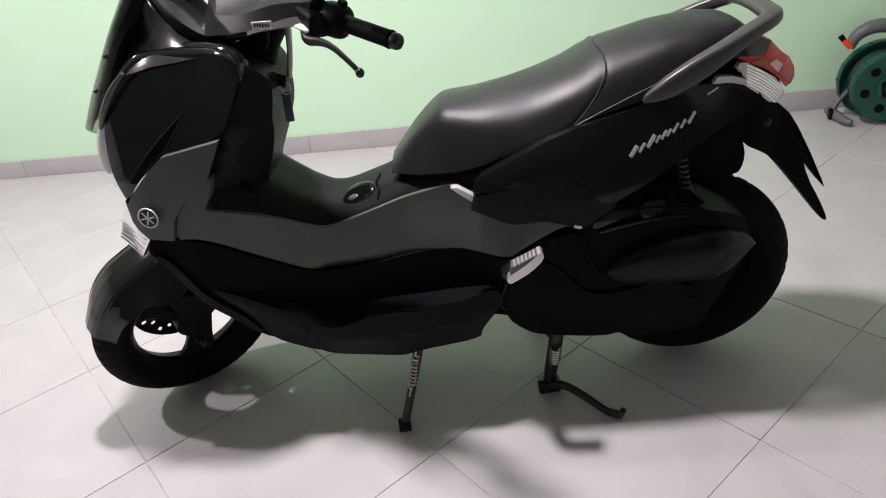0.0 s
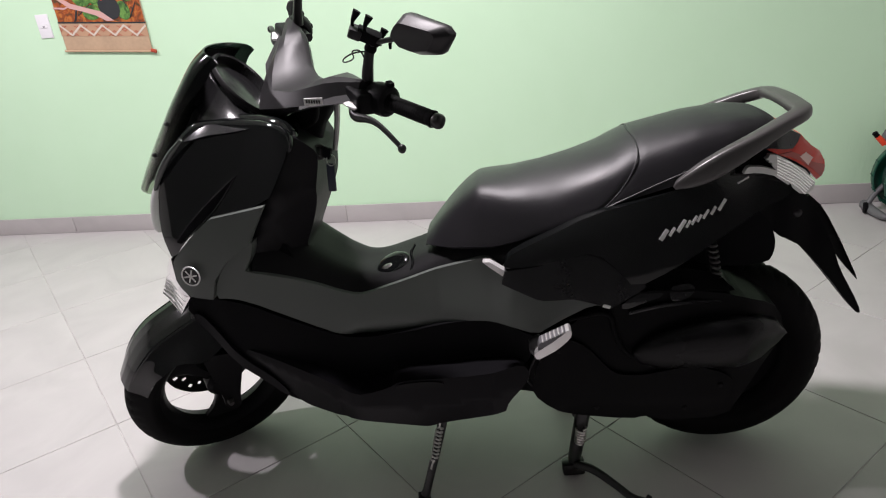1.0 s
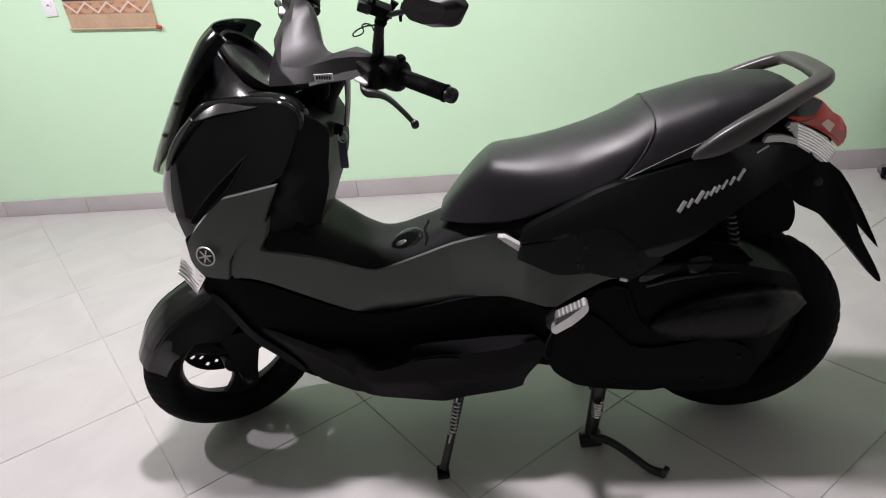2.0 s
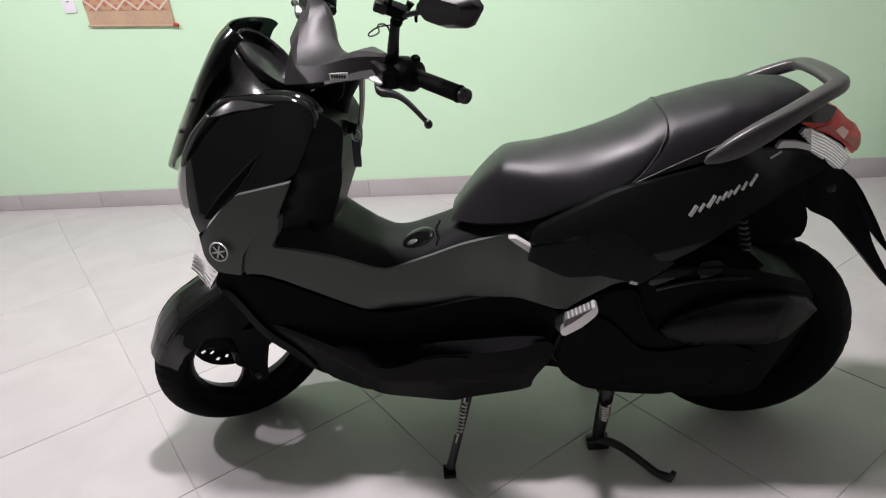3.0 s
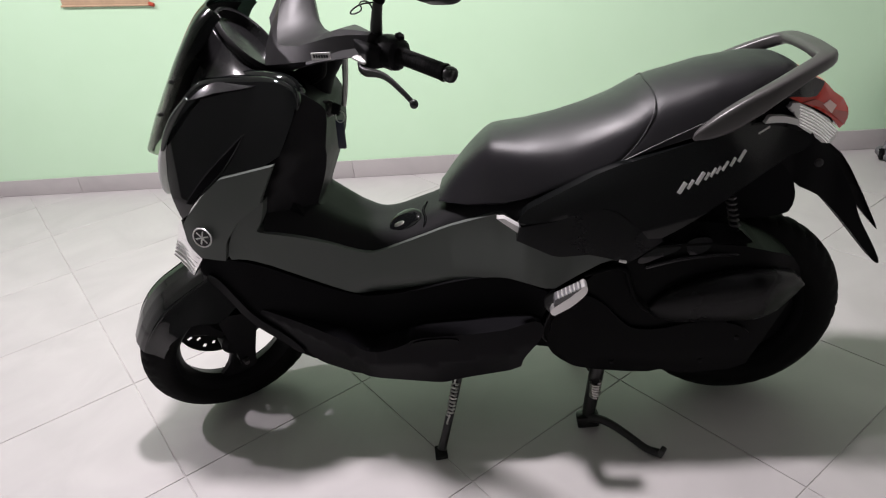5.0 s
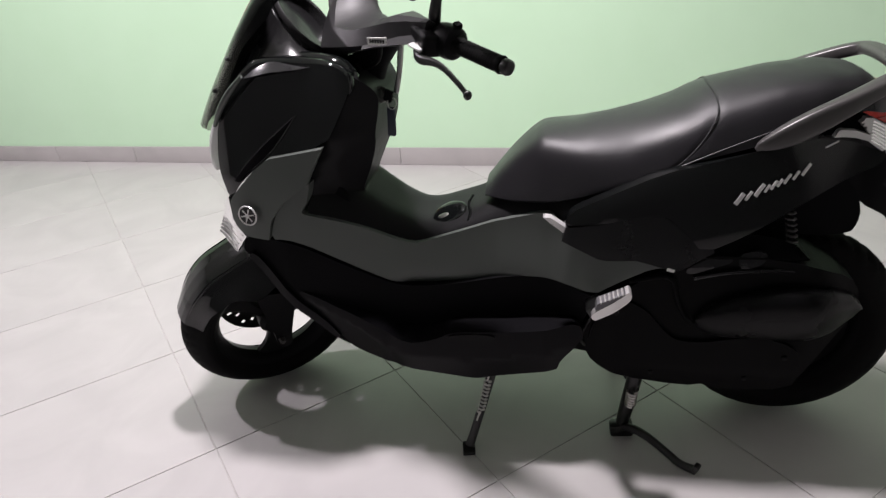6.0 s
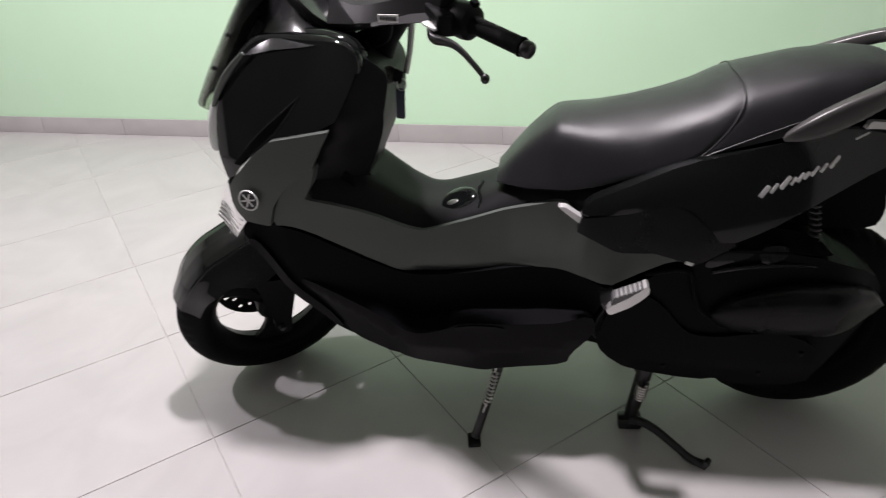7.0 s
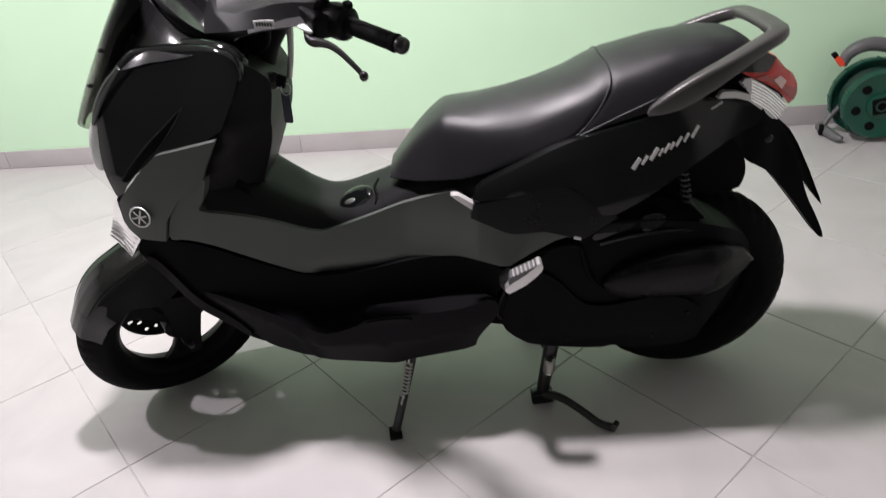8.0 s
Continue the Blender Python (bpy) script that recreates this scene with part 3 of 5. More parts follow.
both("lower_cowl", lambda r: panel([(0.072, 0.566), (0.056, 0.535), (0.058, 0.524), (0.102, 0.463), (0.146, 0.400), (0.224, 0.330), (0.275, 0.272), (0.33, 0.262), (0.79, 0.26), (0.834, 0.300),
                                   (0.866, 0.372), (0.890, 0.422), (0.886, 0.432), (0.823, 0.452), (0.784, 0.462), (0.731, 0.464), (0.662, 0.456), (0.579, 0.439), (0.508, 0.430), (0.445, 0.428), (0.405, 0.440), (0.364, 0.462), (0.295, 0.504), (0.227, 0.540), (0.186, 0.556), (0.150, 0.562)],
                                   lower_side, 0.02, 0.006, 0.0, right=r, rounds=1, step=0.03), MATTE, "black plastic wall beside the footboard")
both("footboard", lambda r: panel([(0.150, 0.428), (0.168, 0.402), (0.232, 0.344), (0.276, 0.294), (0.296, 0.268), (0.314, 0.257), (0.345, 0.249), (0.402, 0.236), (0.501, 0.222), (0.600, 0.208), (0.622, 0.207), (0.648, 0.217), (0.803, 0.241), (0.806, 0.244), (0.813, 0.270), (0.847, 0.310), (0.868, 0.340),
                                  (0.852, 0.372), (0.800, 0.364), (0.700, 0.352), (0.640, 0.350), (0.560, 0.346), (0.530, 0.328), (0.470, 0.312), (0.430, 0.318), (0.395, 0.338), (0.345, 0.364), (0.280, 0.392), (0.200, 0.424)], skirt_side, 0.085, 0.010, 0.0, right=r, rounds=1, step=0.015), SKIRT,
     "black plastic footboard with belly skirt")
both("foot_mat", lambda r: panel([(0.548, 0.330), (0.560, 0.341), (0.640, 0.346), (0.668, 0.340), (0.655, 0.331), (0.600, 0.327)], lambda x, z: skirt_side(x, z) + 0.004, 0.012, 0.004, right=r, rounds=1, step=0.015), SHELL, "worn black rubber foot mat edge")
both("skirt_edge", lambda r: panel([(0.066, 0.519), (0.104, 0.466), (0.148, 0.403), (0.226, 0.333), (0.262, 0.293), (0.276, 0.298), (0.242, 0.346), (0.170, 0.414), (0.126, 0.476), (0.088, 0.524)],
                                   lambda x, z: lower_side(x, z) + 0.010, 0.02, 0.007, right=r, rounds=1, step=0.02), SKIRT, "black raised edge strip")

# black inner body under the covers
part("inner_body", panel([(0.10, 0.60), (0.16, 0.52), (0.34, 0.29), (0.43, 0.25), (0.78, 0.26), (0.88, 0.45), (1.02, 0.53), (1.30, 0.66), (1.38, 0.72), (1.36, 0.78), (1.15, 0.755), (0.90, 0.67), (0.72, 0.59),
                         (0.56, 0.54), (0.48, 0.52), (0.36, 0.56), (0.30, 0.70), (0.18, 0.76)], lambda x, z: ramp(x, (0.1, 0.13), (0.3, 0.12), (0.8, 0.12), (1.0, 0.14), (1.3, 0.11)), bevel=0.01, solid=True, step=0.06, rounds=1), MATTE, scooter,
     "matte black inner body")


def shield_side(x, z):
    left = 0.250 + 0.44 * (z - 0.65)
    inside = 0.150 + 0.05 * ramp(x, (0.27, 0.0), (0.36, 1.0)) - 0.05 * ramp(z, (0.80, 0.0), (0.95, 1.0)) - 0.016 * ramp(z, (0.79, 0.0), (0.84, 1.0))
    return max(0.022, min(inside, ramp(z, (0.68, 0.168), (0.80, 0.200))) - 0.95 * max(0.0, x - left))


part("leg_shield", panel([(0.19, 0.90), (0.22, 0.945), (0.352, 0.950), (0.372, 0.935), (0.412, 0.890), (0.420, 0.868), (0.410, 0.810), (0.402, 0.765), (0.374, 0.700), (0.350, 0.652), (0.352, 0.640), (0.420, 0.588), (0.440, 0.53),
                         (0.24, 0.54), (0.245, 0.65), (0.20, 0.80)], shield_side, bevel=0.008, solid=True, step=0.025, rounds=1), LEG, scooter, "matte black inner leg shield")


def tunnel_bm():
    rings = []
    for i in range(40):
        x = 0.245 + (0.86 - 0.245) * i / 39
        edge = line(x, (0.243, 0.640), (0.278, 0.622), (0.334, 0.599), (0.381, 0.575), (0.430, 0.550), (0.468, 0.537), (0.494, 0.541), (0.537, 0.554), (0.648, 0.587), (0.787, 0.618), (0.86, 0.630))
        top = line(x, (0.24, 0.70), (0.340, 0.650), (0.420, 0.592), (0.462, 0.570), (0.490, 0.565), (0.522, 0.569), (0.607, 0.596), (0.72, 0.645), (0.86, 0.68))
        w = cover_side(x, edge) - 0.010
        top = max(top, edge + 0.006)
        half = [(w, edge - 0.05), (w, edge - 0.006), (w * 0.97, edge), (w * 0.85, edge + 0.45 * (top - edge)), (w * 0.68, edge + 0.85 * (top - edge)), (w * 0.5, top), (w * 0.25, top), (0.0, top)]
        rings.append([(x, -y, z) for y, z in half] + [(x, y, z) for y, z in half[-2::-1]])
    return loft(rings)


part("centre_tunnel", tunnel_bm(), LEG, scooter, "black plastic centre tunnel")

# fuel lid
lid_m = Matrix.Translation((0.550, -0.062, 0.5810)) @ pose(0, 0, 0, 24, -20, 0)
lid = bmesh.new()
bmesh.ops.create_uvsphere(lid, u_segments=28, v_segments=12, radius=1.0)
bmesh.ops.scale(lid, vec=(0.044, 0.034, 0.0075), verts=lid.verts[:])
lid.transform(lid_m)
fuel = part("fuel_lid", lid, GLOSS, scooter, "glossy black fuel lid")
badge = bmesh.new()
bmesh.ops.create_uvsphere(badge, u_segments=20, v_segments=8, radius=1.0)
bmesh.ops.scale(badge, vec=(0.016, 0.0075, 0.0018), verts=badge.verts[:])
badge.transform(lid_m @ Matrix.Translation((-0.012, -0.008, 0.0062)))
part("lid_badge", badge, STEEL, fuel, "polished silver oval badge")
part("lid_seam", tube([Vector(lid_m @ Vector(p)) for p in ((0.046, -0.044, -0.002), (0.056, -0.020, 0.003), (0.050, 0.004, 0.005), (0.064, 0.026, 0.005))], 0.0035, 8), GLOSS, fuel)

# front cowl
def cowl_side(x, z):
    base = 0.205 - 0.155 * math.exp(-(x + 0.06) / 0.09)
    return base - 0.20 * max(0.0, z - 0.72) - 0.5 * max(0.0, z - 0.84) ** 2 - 5.0 * max(0.0, x - 0.325) ** 2


part("front_cowl", panel([(0.168, 0.962), (0.115, 0.914), (0.069, 0.860), (0.046, 0.812), (0.038, 0.745), (0.044, 0.700), (0.052, 0.668), (0.062, 0.664), (0.100, 0.712), (0.184, 0.772), (0.317, 0.795), (0.350, 0.850), (0.376, 0.905), (0.374, 0.935), (0.345, 0.955), (0.300, 0.962)],
                         cowl_side, bevel=0.008, solid=True, step=0.02, rounds=1), GLOSS, scooter, "glossy black front cowl")
both("cowl_scoop", lambda r: panel([(0.255, 0.859), (0.220, 0.818), (0.186, 0.782), (0.129, 0.739), (0.096, 0.711), (0.083, 0.712), (0.127, 0.757), (0.177, 0.800), (0.221, 0.833)], lambda x, z: cowl_side(x, z) + 0.003, 0.012, 0.003, right=r, rounds=0, step=0.02), MATTE,
     "black slanted scoop on the cowl")
for s in (-1, 1):
    for pts in (((0.256, 0.860), (0.222, 0.817), (0.188, 0.781), (0.131, 0.737), (0.098, 0.709)), ((0.256, 0.860), (0.221, 0.835), (0.177, 0.802), (0.127, 0.759), (0.083, 0.714))):
        part("scoop_lip", tube([(x, s * (cowl_side(x, z) + 0.0028), z) for x, z in pts], [0.0008, 0.0016, 0.0018, 0.0016, 0.0008], 8, rounds=1), INNER, scooter)


def ledge_bm(s):
    """The turned-in lip over the cowl: a rounded edge, a groove and a second lip."""
    path = chaikin([(0.052, 0.840), (0.062, 0.853), (0.100, 0.898), (0.160, 0.957), (0.200, 0.962), (0.256, 0.960), (0.330, 0.950), (0.362, 0.934), (0.375, 0.912), (0.376, 0.896)], 2, False)
    rings = []
    for i, p in enumerate(path):
        t = (path[min(i + 1, len(path) - 1)] - path[max(i - 1, 0)]).normalized()
        n = Vector((-t.y, t.x))
        k = min(1.0, i / 6, (len(path) - 1 - i) / 8)
        side = cowl_side(p.x, p.y) + 0.0015
        rings.append([(p.x + n.x * (o * k), s * max(0.02, side - d), p.y + n.y * (o * k)) for d, o in ((0.001, -0.016), (0.000, -0.008), (0.001, 0.0), (0.005, 0.008), (0.012, 0.0135), (0.021, 0.0155), (0.025, 0.0130), (0.028, 0.0090), (0.032, 0.0120), (0.038, 0.0180), (0.048, 0.0190), (0.070, 0.0150), (0.070, -0.02))])
    return loft(rings)


for s in (-1, 1):
    part("cowl_ledge", ledge_bm(s), GLOSS, scooter, "glossy black ledge round the cowl", sharp=60)
    part("headlamp_edge", tube([(0.040, s * 0.132, 0.824), (0.070, s * 0.150, 0.866), (0.110, s * 0.160, 0.912), (0.148, s * 0.164, 0.944)], [0.004, 0.0075, 0.0075, 0.004], 10, rounds=1), SMOKE_EDGE, scooter, "grey translucent edge of the headlamp lens")


def egg(size, m, seg=24):
    bm = bmesh.new()
    bmesh.ops.create_uvsphere(bm, u_segments=seg, v_segments=seg // 2, radius=1.0)
    bmesh.ops.scale(bm, vec=size, verts=bm.verts[:])
    bm.transform(m)
    return bm


for s in (-1, 1):
    part("position_lamp", egg((0.018, 0.022, 0.062), Matrix.Translation((0.033, s * 0.124, 0.780)) @ pose(0, 0, 0, 0, 14, 0)), CLEAR, scooter, "clear headlamp corner lens")


SIGNAL = [(0.062, 0.676), (0.050, 0.664), (0.036, 0.648), (0.014, 0.606), (0.003, 0.574), (0.010, 0.552), (0.022, 0.532), (0.040, 0.522), (0.088, 0.579), (0.067, 0.603), (0.060, 0.622), (0.061, 0.650)]


def signal_bm(right):
    """The front turn signal: a wedge-shaped lens with ribs."""
    return panel(SIGNAL,
                 lambda x, z: line(x, (0.02, 0.150), (0.06, 0.182), (0.1, 0.196)), 0.06, 0.005, 0.0, right=right, rounds=0, step=0.012)


for right in (False, True):
    lamp = part("turn_signal", signal_bm(right), REFLECTOR, scooter, "clear ribbed turn signal lens")
    s = 1 if right else -1
    for k in range(5):
        a, b = Vector((-0.001 + 0.0045 * k, 0, 0.575 + 0.0085 * k)), Vector((0.036 + 0.011 * k, 0, 0.527 + 0.013 * k))
        part("rib", tube([(p.x, s * (line(p.x, (0.02, 0.150), (0.06, 0.182), (0.1, 0.196)) - 0.0006), p.z) for p in (a, a.lerp(b, 0.5), b)], 0.0022, 8), RIBBED, lamp)

# badge of ring and plain bars
ring_at = Vector((0.117, -0.2135, 0.644))
emblem = part("emblem", lathe([(-0.001, 0.002), (-0.001, 0.021), (0.002, 0.0215), (0.002, 0.002)], ring_at, (-0.16, -1, 0.05), 28), GLOSS, scooter, "round silver badge")
q_em = Vector((0, 0, 1)).rotation_difference(Vector((-0.16, -1, 0.05)))
part("badge_ring", tube([ring_at + q_em @ Vector((0.0225 * math.cos(a), 0.0225 * math.sin(a), 0.002)) for a in [2 * math.pi * i / 32 for i in range(32)]], 0.0019, 6, rounds=0, closed=True), SILVER, emblem)
for a in (90, 210, 330):
    part("badge_bar", block((0.0035, 0.034, 0.002), Matrix.Translation(ring_at) @ q_em.to_matrix().to_4x4() @ pose(0, 0, 0.003, 0, 0, a), 0.0005, 1), SILVER, emblem)

# upper cowl, meter and screen
M_AT, M_AX = Vector((0.250, 0.0, 1.026)), Vector((0.79, -0.02, 0.61))
RING_DOWN = Vector((M_AX.z, 0, -M_AX.x)).normalized()


def upper_cowl_bm():
    """A swept shell from the ledge round the cowl up to the tilted meter ring."""
    rings = []
    for k in range(13):
        t = k / 12
        ease = 0.62 * t + 0.38 * t * t
        ring = []
        for j in range(64):
            a = 2 * math.pi * j / 64
            c, s = math.cos(a), math.sin(a)
            p = Vector((0.212 + (0.152 * c ** 0.75 if c > 0 else -0.122 * (-c) ** 0.9), 0.165 * math.copysign(abs(s) ** 0.8, s), 0.950 + 0.008 * c - 0.020 * max(0.0, -c)))
            q = M_AT - M_AX * 0.016 + RING_DOWN * 0.092 * c + Vector((0, 0.092 * s, 0))
            r = p.lerp(q, t)
            r.z = p.z + (q.z - p.z) * ease
            r.z += 0.006 * math.exp(-((abs(s) - 0.72) / 0.10) ** 2) * math.sin(math.pi * t)
            ring.append(r)
        rings.append(ring)
    return loft(rings)


part("upper_cowl", upper_cowl_bm(), INNER, scooter, "black swept upper cowl round the meter")
meter = part("meter_hood", lathe([(-0.080, 0.100), (-0.04, 0.092), (0.000, 0.086), (0.004, 0.0835), (0.002, 0.080), (-0.02, 0.073), (-0.046, 0.062)], M_AT, M_AX, 48), INNER, scooter, "round black meter hood")
part("dial", lathe([(-0.052, 0.004), (-0.046, 0.056), (-0.042, 0.055), (-0.038, 0.004)], M_AT, M_AX, 40), DIAL, meter, "dark round instrument dial")
part("dial_ring", lathe([(-0.046, 0.060), (-0.034, 0.066), (-0.031, 0.063), (-0.044, 0.055)], M_AT, M_AX, 40), RAIL, meter, "grey ring round the dial")
part("hood_rim", lathe([(-0.006, 0.0895), (0.002, 0.0885), (0.005, 0.086), (0.002, 0.0828), (-0.004, 0.082)], M_AT, M_AX, 56), COVER, meter, "grey rim of the meter hood")


def screen_bm(reach=1.0, shift=0.0, keep=1.0):
    rows = []
    prof = [(-0.040, 0.822), (0.000, 0.885), (0.044, 0.947), (0.090, 1.012), (0.134, 1.070), (0.158, 1.098), (0.186, 1.118)]
    half = [0.112, 0.120, 0.124, 0.124, 0.121, 0.117, 0.112]
    prof = chaikin([(*p, h) for p, h in zip(prof, half)], 2, False)
    n = 24
    for p in prof[:int(len(prof) * keep)]:
        ring = []
        for j in range(n + 1):
            s = (2 * j / n - 1) * reach
            y = p[2] * math.sin(s * math.pi / 2)
            back = 0.055 * (1 - math.cos(s * math.pi / 2)) + 0.020 * abs(s) ** 3 * ramp(p[1], (1.0, 0.0), (1.07, 1.0), (1.118, 0.4))
            top = ramp(p[1], (1.06, 0.0), (1.118, 1.0))
            round_ = 0.008 * abs(s) ** 12 * top
            ring.append(Vector((p[0] + shift + back - round_ * 0.8, y, p[1] - back * (0.18 + 0.15 * top) - round_)))
        rows.append(ring)
    full = []
    for r in rows:
        full.append(r + [v + Vector((0.0032, 0, -0.0018)) for v in r[::-1]])
    return loft(full)


screen = part("windscreen", screen_bm(), SMOKE, scooter, "smoked dark plastic windscreen")
part("screen_liner", screen_bm(0.70, 0.008, 0.86), MATTE, screen, "black inner screen cover")
for s in (-1, 1):
    for x, z in ((0.058, 0.905), (0.105, 0.972)):
        part("screen_bolt", lathe([(-0.004, 0.0045), (0.003, 0.0055), (0.006, 0.002)], (x, s * 0.124, z), (-0.6, s * 0.75, 0.3), 10), IRON, screen)

# handlebar, built straight ahead and turned with the fork
def bar_cover():
    rows = []
    for y in (-0.205, -0.16, -0.13, -0.10, -0.055, -0.02, 0.0, 0.02, 0.055, 0.10, 0.13, 0.16, 0.205):
        a = abs(y)
        fx, fz = line(a, (0, 0.275), (0.05, 0.300), (0.10, 0.335), (0.16, 0.395), (0.205, 0.430)), line(a, (0, 0.985), (0.10, 1.018), (0.16, 1.050), (0.205, 1.066))
        rx, rz = line(a, (0, 0.425), (0.05, 0.432), (0.12, 0.455), (0.205, 0.460)), line(a, (0, 1.034), (0.05, 1.036), (0.09, 1.062), (0.13, 1.080), (0.205, 1.088))
        bz = line(a, (0, 0.955), (0.06, 0.985), (0.13, 1.022), (0.205, 1.048))
        bx = line(a, (0, 0.295), (0.13, 0.345), (0.205, 0.410))
        dip = 0.012 * math.exp(-(a / 0.07) ** 2)
        ring = [(fx, y, fz), (fx + 0.25 * (rx - fx), y, fz + 0.55 * (rz - fz) + 0.010), (fx + 0.45 * (rx - fx), y, fz + 0.85 * (rz - fz) + 0.008 - dip), (rx - 0.012, y, rz - dip * 0.3), (rx, y, rz - 0.008),
                (rx + 0.004, y, rz - 0.024), (0.5 * (bx + rx), y, bz + 0.3 * (rz - bz) - 0.004), (bx + 0.012, y, bz), (bx, y, bz + 0.004)]
        rows.append(ring)
    return loft(rows)


cover = part("handlebar_cover", steered(bar_cover()), COVER, scooter, "dark grey plastic handlebar cover", sharp=28)
tag_m = Matrix.Translation((0.357, -0.141, 1.043)) @ pose(0, 0, 0, 78, 0, -38)
part("maker_tag", steered(block((0.040, 0.015, 0.0022), tag_m @ pose(0, 0, 0.006, 0, 0, 4), 0.0006, 1)), PALE, cover, "white sticker with dark bars")
for k in range(6):
    part("tag_bar", steered(block((0.0036, 0.0068, 0.001), tag_m @ pose(-0.0135 + 0.0054 * k, 0, 0.0078, 0, 0, 4), 0, 1)), IRON, cover)


def mirror_bm(s):
    """A six-sided mirror shell, thicker towards its middle."""
    out = chaikin([(0.254, 1.192), (0.262, 1.220), (0.280, 1.240), (0.378, 1.236), (0.392, 1.222), (0.368, 1.178), (0.318, 1.164), (0.278, 1.168)], 1, True, 0.10)
    mid = Vector((0.320, 1.207))
    rings = []
    for k, (scale, dx) in enumerate(((0.62, -0.030), (0.66, -0.030), (0.93, -0.010), (0.96, -0.002), (0.95, 0.006), (0.88, 0.009))):
        rings.append([(0.530 + 0.30 * (p[0] - 0.322) + dx, s * (mid[0] + (p[0] - mid[0]) * scale), mid[1] + (p[1] - mid[1]) * scale) for p in out])
    return loft(rings)


def grip_line(s):
    return [Vector((0.470, s * 0.215, 1.052)), Vector((0.480, s * 0.25, 1.050)), Vector((0.520, s * 0.385, 1.054))]


# a collar, ribs round the rubber and a thicker end: distance along the bar, radius
GRIP = [(0.0, 0.020), (0.006, 0.0195), (0.012, 0.0165)]
for i in range(15):
    GRIP += [(0.0150 + 0.0062 * i, 0.0162), (0.0165 + 0.0062 * i, 0.0166), (0.0195 + 0.0062 * i, 0.0166), (0.0208 + 0.0062 * i, 0.0162)]
GRIP += [(0.112, 0.0165), (0.120, 0.018), (0.124, 0.016)]

for s in (-1, 1):
    g = grip_line(s)
    d = (g[2] - g[1]).normalized()
    box = part("switch_box", steered(tube([g[1] - d * 0.055, g[1] - d * 0.045, g[1] - d * 0.004, g[1] + d * 0.002], [0.024, 0.034, 0.034, 0.024], 18, rounds=1)), SATIN, scooter, "black handlebar switch box")
    part("switch", steered(block((0.014, 0.018, 0.010), Matrix.Translation(g[1] - d * 0.012 + Vector((0.012, 0, 0.034))), 0.003, 2)), MATTE, box)
    part("switch", steered(block((0.012, 0.014, 0.012), Matrix.Translation(g[1] - d * 0.034 + Vector((0.030, 0, 0.006))), 0.003, 2)), MATTE, box)
    grip = part("grip", steered(tube([g[1] + d * k for k, _ in GRIP], [r for _, r in GRIP], 20, rounds=0)), RUBBER, scooter, "black rubber grip")
    part("bar_end", steered(tube([g[1] + d * 0.122, g[1] + d * 0.126, g[1] + d * 0.140, g[1] + d * 0.144], [0.0125, 0.0155, 0.0155, 0.009], 18, rounds=1)), IRON, grip, "black bar end weight")
    part("handlebar", steered(tube([g[0] + Vector((0, -s * 0.06, 0)), g[0], g[1], g[1] + d * 0.02], 0.011, 12)), IRON, scooter)
    master = part("master_cylinder", steered(block((0.055, 0.075, 0.045), Matrix.Translation((0.440, s * 0.200, 1.050)) @ pose(0, 0, 0, 0, 10, 0), 0.008, 3)), SATIN, scooter, "black brake master cylinder")
    lever = part("brake_lever", steered(tube([(0.414, s * 0.205, 1.036), (0.404, s * 0.230, 1.030), (0.420, s * 0.270, 1.040), (0.428, s * 0.300, 1.038), (0.436, s * 0.340, 1.024), (0.441, s * 0.358, 1.014)],
                                             [0.010, 0.011, 0.008, 0.0068, 0.0062, 0.006], 12, squash=0.75)), IRON, scooter, "black brake lever with ball end")
    part("lever_ball", steered(egg((0.0085, 0.0085, 0.0095), Matrix.Translation((0.442, s * 0.365, 1.011)), 16)), IRON, lever)
    part("lever_bolt", steered(lathe([(-0.014, 0.006), (0.012, 0.006), (0.014, 0.004)], (0.414, s * 0.212, 1.040), (0.1, 0.2, 1), 10)), STEEL, lever, "steel pivot bolt")
    part("pivot_plate", steered(block((0.026, 0.034, 0.006), Matrix.Translation((0.412, s * 0.216, 1.049)) @ pose(0, 0, 0, 6, 10, -s * 20), 0.002, 1)), ALLOY, lever, "bare alloy lever pivot")
    # mirror
    base = part("mirror_mount", steered(tube([(0.462, s * 0.190, 1.075), (0.463, s * 0.190, 1.092), (0.468, s * 0.190, 1.120), (0.474, s * 0.190, 1.146)], [0.012, 0.0125, 0.0105, 0.010], 14, rounds=1)), IRON, scooter, "black mirror mount")
    stem = part("mirror_stem", steered(tube([(0.474, s * 0.190, 1.140), (0.476, s * 0.196, 1.158), (0.492, s * 0.225, 1.170), (0.516, s * 0.272, 1.188)], 0.0055, 10)), IRON, scooter, "thin black mirror stem")
    part("mirror", steered(mirror_bm(s)), COVER, scooter, "dark grey angular rear-view mirror", sharp=45)

